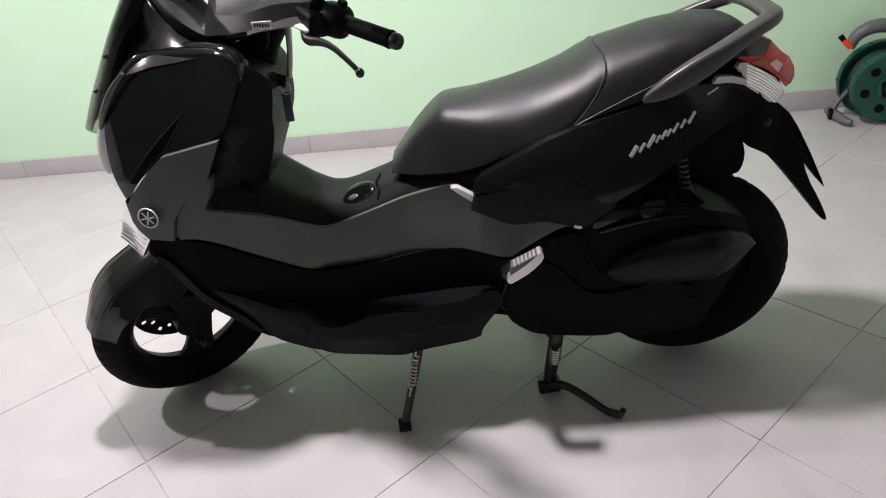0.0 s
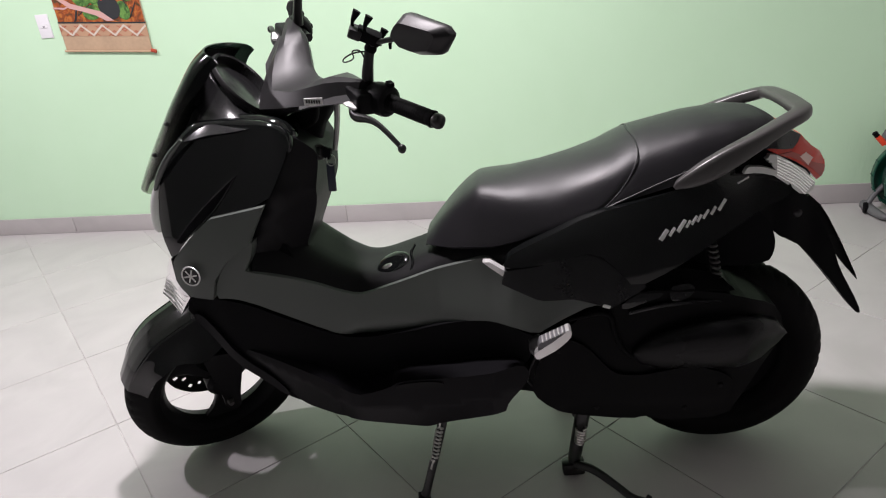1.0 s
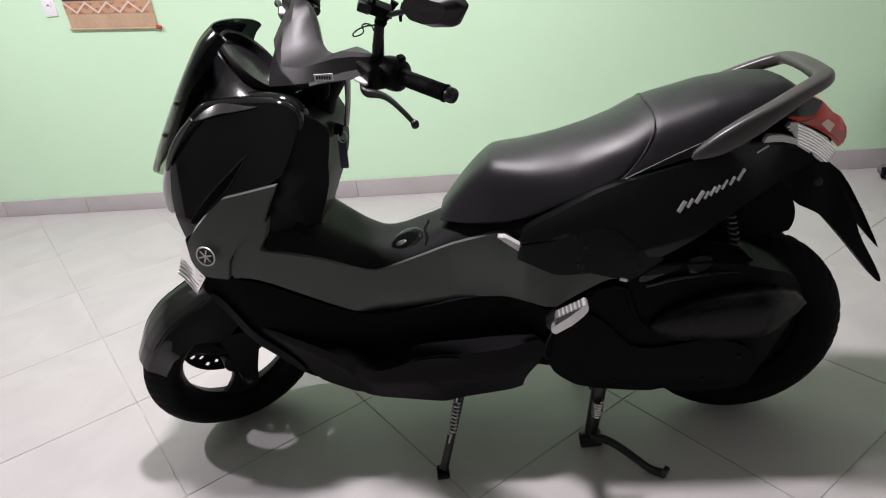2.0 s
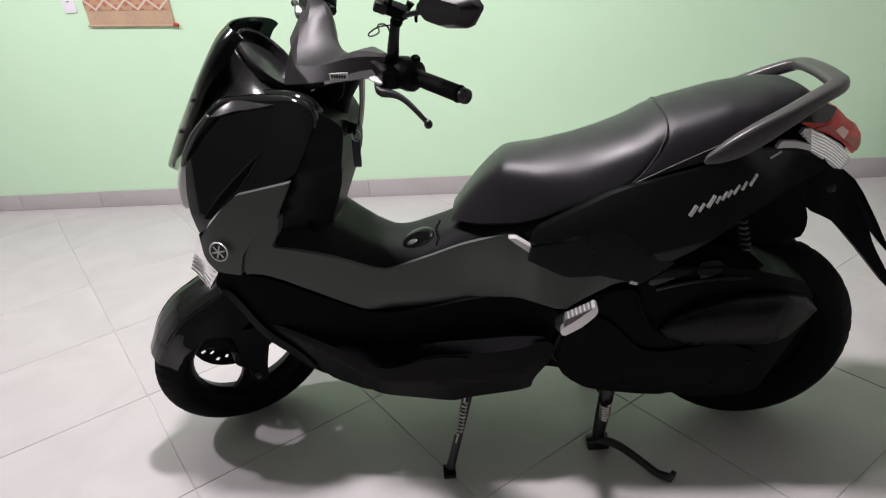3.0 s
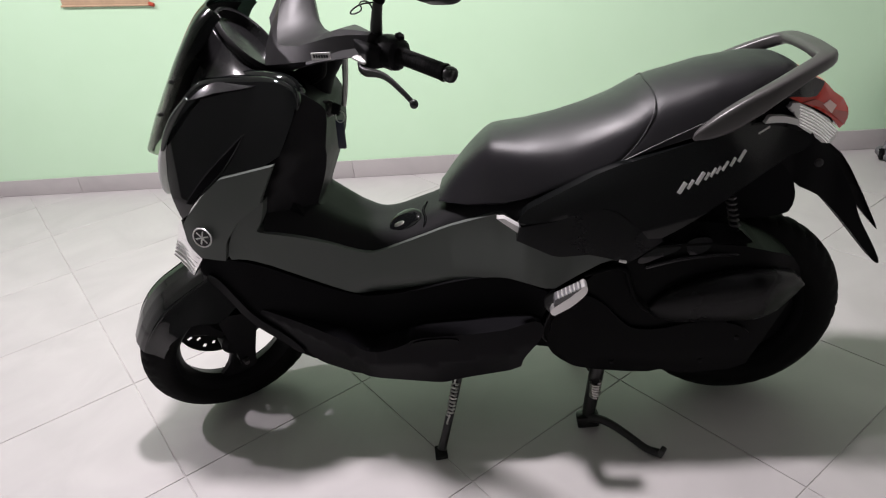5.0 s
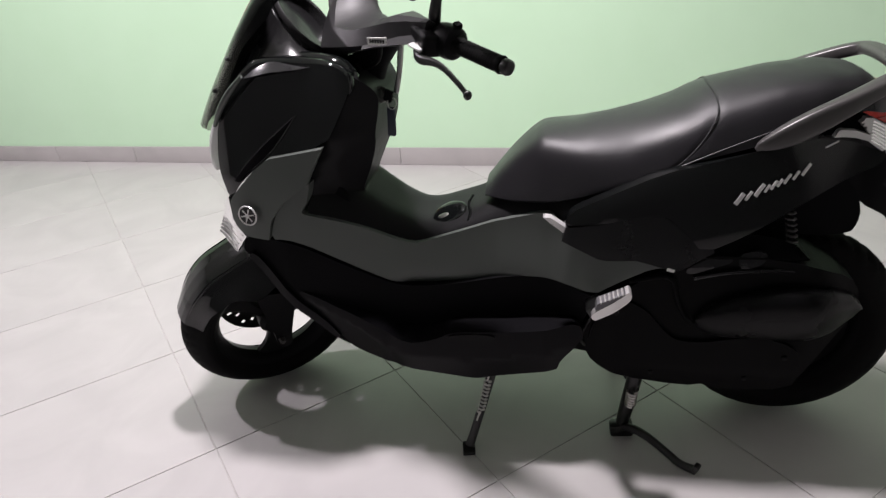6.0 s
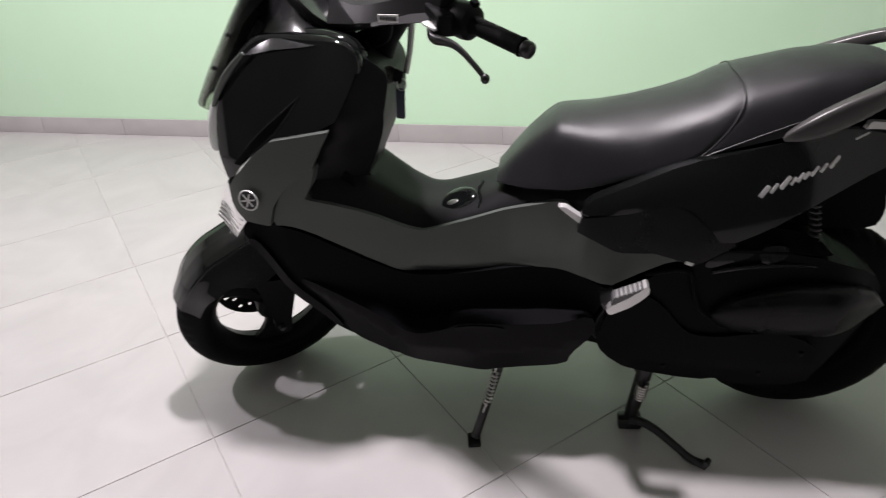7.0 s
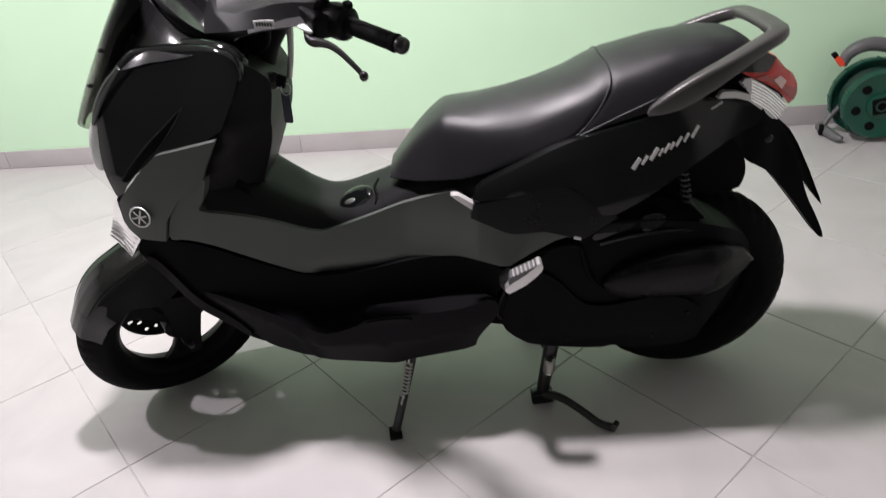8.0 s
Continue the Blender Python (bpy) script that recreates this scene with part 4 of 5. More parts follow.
# phone holder on the mirror mount
PH = Vector((0.474, -0.190, 1.172))
holder = part("phone_holder", steered(block((0.050, 0.034, 0.022), Matrix.Translation(PH) @ pose(0, 0, 0, 0, 24, -30), 0.004, 2)), MATTE, scooter, "black spring-claw phone holder")
part("holder_plate", steered(block((0.026, 0.036, 0.020), Matrix.Translation(PH + Vector((-0.024, 0.010, 0.010))) @ pose(0, 0, 0, 0, 24, -30), 0.004, 2)), COVER, holder, "grey slide block")
for dx, dy, dz in ((-0.026, 0.014, 0.030), (-0.010, -0.006, 0.022), (0.026, 0.004, -0.016), (0.040, -0.012, -0.020)):
    foot_ = PH + Vector((dx, dy, dz))
    part("claw", steered(tube([foot_ - Vector((0, 0, 0.012)), foot_, foot_ + Vector((0.007, -0.002, 0.012)), foot_ + Vector((0.012, -0.003, 0.020))], [0.003, 0.0035, 0.0065, 0.0085], 12, rounds=1)), RUBBER, holder)
part("clamp_ball", steered(egg((0.013, 0.013, 0.013), Matrix.Translation(PH + Vector((0.002, 0, -0.026))), 16)), MATTE, holder)
part("tether", steered(tube([PH + Vector(p) for p in ((-0.01, 0.0, -0.03), (-0.035, 0.01, -0.030), (-0.055, 0.02, -0.044), (-0.050, 0.02, -0.052), (-0.030, 0.01, -0.044), (-0.034, 0.02, -0.030), (-0.016, 0.01, -0.028), (-0.012, 0.0, -0.05), (0.0, 0, -0.046))], 0.0016, 6)), COVER, holder,
     "looped grey rubber cord")

# ignition lock, key and cables
key = part("ignition_lock", lathe([(-0.02, 0.016), (0.0, 0.019), (0.005, 0.0185), (0.006, 0.015), (-0.004, 0.012), (-0.004, 0.002)], (0.420, -0.070, 0.872), (0.75, -0.45, 0.5), 28), RAIL, scooter, "grey ignition lock surround")
part("key_head", block((0.020, 0.009, 0.026), Matrix.Translation((0.440, -0.085, 0.872)) @ pose(0, 0, 0, 0, 20, -20), 0.003, 2), MATTE, key, "black key head")
part("key_ring", tube([Vector((0.447, -0.090, 0.856)) + Vector((0.010 * math.cos(a), 0.003 * math.sin(a), 0.012 * math.sin(a))) for a in [2 * math.pi * i / 16 for i in range(16)]], 0.0012, 6, rounds=0, closed=True), STEEL, key)
part("key_fob", block((0.019, 0.007, 0.066), Matrix.Translation((0.441, -0.088, 0.815)) @ pose(0, 0, 0, 0, 4, 0), 0.004, 2), NAVY, key, "dark blue hanging key fob")
part("neck_stay", tube([(0.470, -0.045, 0.985), (0.468, -0.050, 0.955), (0.462, -0.058, 0.91), (0.452, -0.062, 0.872)], [0.008, 0.007, 0.006, 0.006], 10), STEEL, scooter, "bright steel hose beside the steering neck")
part("brake_hose", tube([(0.445, -0.12, 0.985), (0.430, -0.085, 0.950), (0.400, -0.06, 0.930), (0.36, -0.04, 0.92)], 0.005, 10), RUBBER, scooter)
part("steering_neck", lathe([(-0.08, 0.05), (0.0, 0.045), (0.05, 0.055)], Vector((0.385, 0, 0.94)), UPR, 24), MATTE, scooter)

# seat
def seat_top(x):
    return line(x, (0.640, 0.645), (0.662, 0.674), (0.700, 0.717), (0.735, 0.750), (0.764, 0.772), (0.775, 0.775), (0.842, 0.782), (0.92, 0.794), (0.986, 0.810), (1.050, 0.831), (1.088, 0.850), (1.119, 0.862), (1.174, 0.872), (1.241, 0.885), (1.330, 0.892), (1.385, 0.886), (1.415, 0.870), (1.434, 0.848))


def seat_low(x):
    return line(x, (0.640, 0.630), (0.706, 0.628), (0.795, 0.636), (0.859, 0.655), (0.958, 0.692), (1.054, 0.728), (1.135, 0.748), (1.207, 0.766), (1.288, 0.792), (1.345, 0.815), (1.428, 0.846))


def seat_half(x):
    return line(x, (0.636, 0.070), (0.660, 0.092), (0.70, 0.115), (0.76, 0.138), (0.85, 0.158), (0.95, 0.168), (1.08, 0.166), (1.20, 0.158), (1.30, 0.145), (1.37, 0.115), (1.41, 0.075), (1.430, 0.035))


def seat_point(x, s, grow=0.0):
    """A point of the cushion: s runs from the left bottom edge (-1) over the top (0) to the right (1)."""
    lo, hi, w = seat_low(x), seat_top(x), seat_half(x) + grow
    k = abs(s)
    flat = line(x, (0.64, 0.50), (0.76, 0.66), (0.82, 0.76), (0.9, 0.80), (1.1, 0.80), (1.4, 0.74))
    crown = line(x, (0.64, 0.003), (0.76, 0.006), (0.85, 0.0095), (1.1, 0.0085), (1.3, 0.006), (1.43, 0.004))
    if k < 0.5:
        y = flat * w * (k / 0.5)
        z = hi - crown * (y / 0.07) ** 2
    else:
        t = (k - 0.5) / 0.5
        ang = t * math.pi / 2
        y = w * (flat + (1 - flat) * t ** 0.72)
        z = lo + (hi - crown * (flat * w / 0.07) ** 2 - lo) * (1 - t) ** 1.12
    return Vector((x, math.copysign(y, s), z + grow))


def seat_seam(s):
    return line(abs(s), (0.0, 1.110), (0.25, 1.116), (0.45, 1.117), (0.58, 1.108), (0.72, 1.088), (0.86, 1.060), (1.0, 1.020))


def cushion_bm(front, n):
    """The cushion before or behind the curved seam."""
    rings = []
    for i in range(n + 1):
        k = i / n
        ring = []
        for s in np.linspace(-1, 1, 45):
            x = 0.638 + (seat_seam(s) - 0.638) * k if front else seat_seam(s) + (1.428 - seat_seam(s)) * k
            dip = 0.002 * math.exp(-((x - seat_seam(s)) / 0.006) ** 2)
            ring.append(seat_point(x, s, -dip))
        for _ in range(10):
            ring = [ring[0]] + [(ring[j - 1] + ring[j] * 2 + ring[j + 1]) / 4 for j in range(1, len(ring) - 1)] + [ring[-1]]
        a, b = ring[-1], ring[0]
        ring += [Vector((a.x, a.y * 0.8, a.z - 0.008)), Vector((b.x, b.y * 0.8, b.z - 0.008))]
        rings.append(ring)
    bm = loft(rings)
    bm.verts.ensure_lookup_table()
    m = len(rings[0])
    for _ in range(3):
        bmesh.ops.smooth_vert(bm, verts=bm.verts[m:-m], factor=0.5, use_axis_x=False, use_axis_y=True, use_axis_z=True)
    return bm


seat = part("seat", cushion_bm(True, 60), VINYL, scooter, "black vinyl rider seat")
part("pillion_seat", cushion_bm(False, 46), VINYL, seat, "black vinyl passenger seat")
part("piping", tube([seat_point(seat_seam(s), s, -0.0015) for s in np.linspace(-0.98, 0.98, 29)], 0.0016, 8, rounds=1), VINYL, seat, "stitched seam")
for s in (-1, 1):
    part("piping", tube([seat_point(x, s * k, 0.0005) for x, k in ((1.030, 0.955), (1.09, 0.91), (1.15, 0.865), (1.21, 0.83), (1.28, 0.81), (1.34, 0.80), (1.38, 0.82))], 0.0018, 8), VINYL, seat, "stitched seam")

# tail
def tail_side(x, z):
    return ramp(x, (0.80, 0.208), (1.05, 0.214), (1.50, 0.136)) - 0.85 * max(0.0, z - 0.54) ** 2 + 0.005 * math.exp(-((z - (0.36 + 0.33 * x)) / 0.035) ** 2) * ramp(x, (0.82, 0.0), (0.92, 1.0), (1.12, 0.3), (1.25, 0.0))


both("tail_cover", lambda r: panel([(0.816, 0.618), (0.832, 0.646), (0.870, 0.665), (0.908, 0.682), (1.016, 0.728), (1.110, 0.745), (1.190, 0.759), (1.302, 0.783), (1.346, 0.790), (1.402, 0.764), (1.446, 0.735), (1.430, 0.712), (1.383, 0.698), (1.286, 0.648), (1.185, 0.595), (1.098, 0.560), (1.067, 0.603), (1.018, 0.647), (0.959, 0.638), (0.892, 0.621)], tail_side, 0.03, 0.022, 0.0, right=r, rounds=1, step=0.02), GLOSS,
     "glossy black tail side cover")
both("tail_lower_cover", lambda r: panel([(0.822, 0.604), (0.892, 0.610), (0.953, 0.624), (1.005, 0.642), (1.030, 0.644), (1.084, 0.606), (1.128, 0.552), (1.073, 0.519), (1.050, 0.508), (1.036, 0.514), (1.006, 0.524), (0.969, 0.535), (0.908, 0.534), (0.889, 0.538), (0.814, 0.577)],
                                         lambda x, z: 0.203 - 0.16 * (z - 0.53) - 2.2 * max(0.0, z - 0.56) ** 2 - 0.05 * max(0.0, x - 0.95), 0.03, 0.007, 0.0, right=r, rounds=0, step=0.02), INNER, "black satin lower tail cover")
part("cover_clip", egg((0.010, 0.005, 0.007), Matrix.Translation((0.832, -0.197, 0.622)), 16), IRON, scooter)
part("reflector_chip", block((0.018, 0.004, 0.008), Matrix.Translation((1.041, -0.200, 0.513)) @ pose(0, 0, 0, 0, 18, 0), 0.0015, 1), PALE, scooter, "small pale reflective chip")

# model mark as plain slanted bars


def logo_bar(a, b, w):
    a, b = Vector((a[0], 0, a[1])), Vector((b[0], 0, b[1]))
    d = (b - a).normalized()
    n = Vector((-d.z, 0, d.x)) * w / 2
    pts = [a - n, b - n, b + n, a + n]
    bm = bmesh.new()
    lo = [bm.verts.new((p.x, -tail_side(p.x, p.z) - 0.0002, p.z)) for p in pts]
    hi = [bm.verts.new((p.x, -tail_side(p.x, p.z) - 0.0020, p.z)) for p in pts]
    bm.faces.new(hi)
    bm.faces.new(lo[::-1])
    for i in range(4):
        bm.faces.new((lo[i], lo[(i + 1) % 4], hi[(i + 1) % 4], hi[i]))
    bmesh.ops.recalc_face_normals(bm, faces=bm.faces[:])
    return bm


logo = None
for x, w, h in ((1.153, 0.0065, 0.020), (1.172, 0.0045, 0.016), (1.190, 0.0060, 0.022), (1.208, 0.0040, 0.013), (1.220, 0.0040, 0.016), (1.232, 0.0040, 0.013), (1.245, 0.0040, 0.017), (1.262, 0.0045, 0.015), (1.279, 0.0050, 0.021)):
    z = 0.662 + 0.350 * (x - 1.153)
    piece = logo_bar((x, z), (x + 0.75 * h, z + h), w * 1.35)
    logo = piece if logo is None else join(logo, piece)
part("tail_logo", logo, SILVER, scooter, "row of slanted silver logo bars")
part("tail_accent", logo_bar((1.322, 0.754), (1.347, 0.764), 0.0032), SILVER, scooter, "thin silver accent line")

# grab rail
def rail_bm():
    """A flat cast bar: tall on the flanks, lower and wider round the rear."""
    near = [(1.183, -0.168, 0.768, 0.005, 0.004), (1.190, -0.170, 0.776, 0.008, 0.010), (1.208, -0.171, 0.783, 0.011, 0.0165), (1.240, -0.169, 0.798, 0.014, 0.0235), (1.288, -0.163, 0.823, 0.015, 0.0240), (1.339, -0.153, 0.849, 0.017, 0.0190),
            (1.396, -0.134, 0.877, 0.018, 0.0140), (1.432, -0.118, 0.889, 0.018, 0.0140), (1.446, -0.100, 0.894, 0.020, 0.0130), (1.446, -0.066, 0.897, 0.021, 0.0115), (1.447, -0.030, 0.899, 0.021, 0.0110)]
    path = chaikin(near + [(x, -y, z, w, h) for x, y, z, w, h in near[::-1]], 1, False)
    rings = []
    for i, p in enumerate(path):
        a, b = path[max(0, i - 1)], path[min(len(path) - 1, i + 1)]
        t = Vector((b[0] - a[0], b[1] - a[1], b[2] - a[2])).normalized()
        n = t.cross(Vector((0, 0, 1))).normalized()
        u = n.cross(t)
        ring = []
        for k in range(24):
            c, s = math.cos(2 * math.pi * k / 24), math.sin(2 * math.pi * k / 24)
            ring.append(Vector(p[:3]) + n * p[3] * math.copysign(abs(c) ** 0.55, c) + u * p[4] * math.copysign(abs(s) ** 0.55, s))
        rings.append(ring)
    return loft(rings)


part("grab_rail", rail_bm(), RAIL, scooter, "dark grey painted passenger grab rail", sharp=60)
part("tail_deck", panel([(1.20, 0.775), (1.28, 0.820), (1.36, 0.846), (1.40, 0.850), (1.415, 0.842), (1.40, 0.815), (1.36, 0.795), (1.30, 0.780)], lambda x, z: 0.115, bevel=0.012, solid=True, step=0.05, rounds=1), SATIN, scooter, "matte black tail deck")


def tail_lamp_side(x, z):
    return line(x, (1.33, 0.140), (1.40, 0.126), (1.46, 0.092), (1.50, 0.066), (1.53, 0.042))


tail = part("tail_light", panel([(1.450, 0.844), (1.483, 0.812), (1.511, 0.792), (1.531, 0.765), (1.534, 0.749), (1.524, 0.728), (1.514, 0.725), (1.481, 0.760), (1.447, 0.784), (1.416, 0.802), (1.388, 0.816), (1.375, 0.824), (1.393, 0.8255), (1.421, 0.818), (1.432, 0.818), (1.440, 0.832)],
                                tail_lamp_side, bevel=0.006, bulge=0.002, solid=True, step=0.012, rounds=0), RED_LENS, scooter, "red tail light lens over clear indicators")
part("lamp_body", panel([(1.350, 0.812), (1.425, 0.840), (1.475, 0.806), (1.505, 0.765), (1.490, 0.715), (1.44, 0.738), (1.40, 0.768), (1.345, 0.786)], lambda x, z: tail_lamp_side(x, z) - 0.016, bevel=0.01, solid=True, step=0.03, rounds=1), MATTE, tail, "dark lamp housing")
for right in (False, True):
    s = 1 if right else -1
    if not right:
        part("lamp_hood", panel([(1.415, 0.862), (1.441, 0.848), (1.450, 0.843), (1.441, 0.829), (1.431, 0.8185), (1.414, 0.821), (1.375, 0.829), (1.346, 0.823), (1.319, 0.803), (1.312, 0.809), (1.355, 0.844)], lambda x, z: tail_lamp_side(x, z) + 0.003 - 0.3 * max(0.0, z - 0.83),
                                bevel=0.008, solid=True, rounds=0, step=0.015), INNER, tail, "dark grey plastic lamp hood")
    part("lens_window", panel([(1.452, 0.796), (1.468, 0.802), (1.489, 0.785), (1.478, 0.771)], lambda x, z: tail_lamp_side(x, z) + 0.003, 0.004, 0.002, right=right, rounds=0, step=0.01), LENS_WINDOW, tail, "bright reflector window")
    part("lens_band", panel([(1.400, 0.812), (1.424, 0.803), (1.455, 0.786), (1.486, 0.764), (1.522, 0.732), (1.530, 0.745), (1.528, 0.758), (1.495, 0.772), (1.462, 0.795), (1.430, 0.812)], lambda x, z: tail_lamp_side(x, z) + 0.0025, 0.004, 0.0015, right=right, rounds=0, step=0.012), DARK_RED, tail, "dark red lower lens band")
    ind = part("rear_indicator", panel([(1.379, 0.814), (1.395, 0.812), (1.424, 0.794), (1.473, 0.761), (1.507, 0.724), (1.505, 0.708), (1.487, 0.702), (1.465, 0.710), (1.432, 0.738), (1.397, 0.764), (1.395, 0.781), (1.391, 0.784), (1.386, 0.791), (1.386, 0.796), (1.378, 0.797), (1.380, 0.803), (1.372, 0.804), (1.378, 0.809)],
                                       tail_lamp_side, 0.02, 0.005, 0.0, right=right, rounds=0, step=0.012), RIBBED, tail, "clear ribbed indicator lens")
    for k in range(7):
        ends = (Vector((1.394 + 0.0007 * k, 0, 0.807 - 0.0064 * k)), Vector((1.442 + 0.0023 * k, 0, 0.779 - 0.0083 * k)), Vector((1.503 - 0.0037 * k, 0, 0.726 - 0.0036 * k)))
        part("rib", tube([(p.x, s * (tail_lamp_side(p.x, p.z) - 0.0002), p.z) for p in ends], 0.0019, 6, rounds=1), REFLECTOR, ind)
    part("indicator_tip", panel([(1.327, 0.780), (1.333, 0.792), (1.340, 0.794), (1.367, 0.790), (1.394, 0.780), (1.397, 0.766), (1.368, 0.776), (1.350, 0.779)], lambda x, z: tail_lamp_side(x, z) + 0.002, 0.015, 0.004, right=right, rounds=0, step=0.015), RIBBED, tail, "bright white indicator tip")

# rear mudguard and plate carrier
holder_ = part("plate_carrier", panel([(1.360, 0.712), (1.405, 0.645), (1.434, 0.606), (1.467, 0.588), (1.502, 0.563), (1.566, 0.489), (1.640, 0.392), (1.662, 0.365), (1.671, 0.370), (1.645, 0.422), (1.604, 0.490), (1.583, 0.542), (1.556, 0.600), (1.521, 0.658), (1.500, 0.700), (1.462, 0.735)],
                                      lambda x, z: ramp(x, (1.36, 0.11), (1.44, 0.070), (1.54, 0.036), (1.66, 0.022)) - 0.12 * max(0.0, z - 0.55), bevel=0.008, solid=True, step=0.02, rounds=1), MATTE, scooter, "black plastic rear mudguard and plate carrier")
part("plate_bracket", panel([(1.530, 0.668), (1.560, 0.640), (1.584, 0.604), (1.624, 0.532), (1.663, 0.455), (1.670, 0.437), (1.640, 0.472), (1.600, 0.522), (1.560, 0.560), (1.530, 0.610)], lambda x, z: 0.036, 0.02, 0.003, step=0.04, rounds=0, right=True), SHELL, holder_, "thin black plate bracket")
part("carrier_bolt", egg((0.010, 0.004, 0.010), Matrix.Translation((1.476, -0.066, 0.655)), 14), COVER, holder_)
part("inner_fender", panel([(1.20, 0.60), (1.26, 0.66), (1.36, 0.70), (1.405, 0.655), (1.424, 0.610), (1.424, 0.575), (1.412, 0.550), (1.34, 0.545), (1.25, 0.555)], lambda x, z: 0.095, bevel=0.020, solid=True, step=0.04, rounds=1), MATTE, scooter, "matte black inner rear fender")

# engine, belt case, air box
def case_side(x, z):
    """The flat cover of the belt case."""
    return 0.182 - 0.02 * ramp(x, (0.86, 1.0), (0.95, 0.0)) - 0.045 * ramp(x, (1.33, 0.0), (1.46, 1.0)) - 0.012 * ramp(z, (0.18, 1.0), (0.26, 0.0))


case = part("belt_case", panel([(0.862, 0.305), (0.862, 0.330), (0.880, 0.372), (0.910, 0.410), (0.965, 0.463), (1.050, 0.515), (1.110, 0.538), (1.220, 0.535), (1.320, 0.520), (1.410, 0.480), (1.446, 0.425), (1.436, 0.365), (1.390, 0.305), (1.345, 0.240), (1.330, 0.186),
                                (1.200, 0.176), (1.152, 0.184), (1.140, 0.192), (1.100, 0.182), (0.946, 0.204), (0.886, 0.238), (0.868, 0.275)], case_side, thick=0.14, bevel=0.018, step=0.02, rounds=1), CASE, scooter, "black plastic belt case cover")


def case_shell_bm():
    """A long smooth hump: sharp along its top ridge, fading out downwards."""
    rings = []
    for i in range(49):
        k = i / 48
        x = 1.100 + 0.350 * k
        top = line(x, (1.100, 0.388), (1.120, 0.412), (1.144, 0.428), (1.180, 0.446), (1.251, 0.467), (1.322, 0.470), (1.378, 0.460), (1.420, 0.438), (1.445, 0.408), (1.450, 0.398))
        low = line(x, (1.100, 0.376), (1.115, 0.352), (1.160, 0.338), (1.240, 0.334), (1.320, 0.334), (1.390, 0.344), (1.435, 0.370), (1.450, 0.394))
        high = 0.046 * math.sin(math.pi * min(1.0, max(0.0, k * 0.94 + 0.03))) ** 0.45
        ring = []
        for j in range(25):
            v = j / 24
            ring.append((x, -(case_side(x, low) - 0.012 + high * (1 - (2 * abs(v - 0.5)) ** 2.6) ** 0.6 * (0.45 + 0.55 * ramp(v, (0.0, 0.0), (0.72, 1.0))) + 0.010), low + (top - low) * (0.5 - 0.5 * math.cos(math.pi * v))))
        rings.append(ring + [(x, -0.13, top), (x, -0.13, low)])
    return loft(rings)


part("case_shell", case_shell_bm(), SHELL, case, "long raised black shell on the belt case", sharp=60)
part("case_cover", panel([(0.925, 0.422), (0.960, 0.428), (1.001, 0.402), (1.045, 0.345), (1.070, 0.326), (1.123, 0.322), (1.191, 0.336), (1.250, 0.340), (1.310, 0.322), (1.333, 0.292), (1.318, 0.246), (1.290, 0.208), (1.150, 0.206), (1.120, 0.212), (1.100, 0.205), (0.985, 0.213), (0.905, 0.240), (0.872, 0.289), (0.886, 0.360)],
                         lambda x, z: case_side(x, z) + 0.009, 0.02, 0.010, 0.0, rounds=1, step=0.02), CASE, case, "satin black lower cover of the belt case")
part("case_rim", tube([(0.960, -0.186, 0.474), (1.050, -0.190, 0.500), (1.060, -0.194, 0.440), (1.075, -0.196, 0.400), (1.100, -0.198, 0.378)], [0.004, 0.006, 0.006, 0.006, 0.004], 10, rounds=2), CASE, case)
for bx, bz in ((0.935, 0.395), (1.020, 0.232), (1.225, 0.225), (1.300, 0.290)):
    part("case_bolt", lathe([(-0.002, 0.006), (0.003, 0.006), (0.004, 0.003)], (bx, -case_side(bx, bz) - 0.009, bz), (0, -1, 0), 8), SATIN, case)
part("engine", panel([(0.79, 0.25), (0.80, 0.42), (0.92, 0.46), (1.02, 0.50), (1.28, 0.50), (1.36, 0.30), (1.30, 0.22), (1.0, 0.21)], lambda x, z: 0.12, bevel=0.02, solid=True, step=0.08, rounds=1), MATTE, scooter, "black engine block")
air = part("air_box", panel([(1.040, 0.500), (1.080, 0.535), (1.125, 0.556), (1.190, 0.566), (1.245, 0.562), (1.300, 0.545), (1.330, 0.515), (1.200, 0.520), (1.100, 0.510)], lambda x, z: 0.150 + 0.03 * (z < 0.54), 0.08, 0.016, 0.006, step=0.025, rounds=1), CASE, scooter, "black air filter box")
for pts in ([(1.074, 0.500), (1.077, 0.514), (1.118, 0.533), (1.162, 0.540), (1.168, 0.525), (1.126, 0.514), (1.090, 0.498)], [(1.179, 0.514), (1.178, 0.541), (1.214, 0.548), (1.236, 0.542), (1.228, 0.524), (1.200, 0.513)]):
    part("air_box_ridge", panel(pts, lambda x, z: 0.190 - 0.5 * max(0.0, z - 0.515), 0.03, 0.008, 0.0, rounds=1, step=0.012), INNER, air)
part("air_box_rib", tube([(1.092, -0.186, 0.487), (1.150, -0.189, 0.503), (1.215, -0.188, 0.509), (1.280, -0.180, 0.505), (1.335, -0.168, 0.492)], 0.005, 8), INNER, air)
part("case_front_guard", tube([(0.930, -0.165, 0.420), (0.893, -0.178, 0.395), (0.866, -0.178, 0.345), (0.858, -0.172, 0.305), (0.870, -0.16, 0.282)], 0.0035, 10), COVER, case, "grey guard edge")
part("crank_plug", lathe([(-0.003, 0.003), (0.0, 0.003), (0.001, 0.001)], (1.215, -0.188, 0.336), (0, -1, 0), 8), STEEL, case)

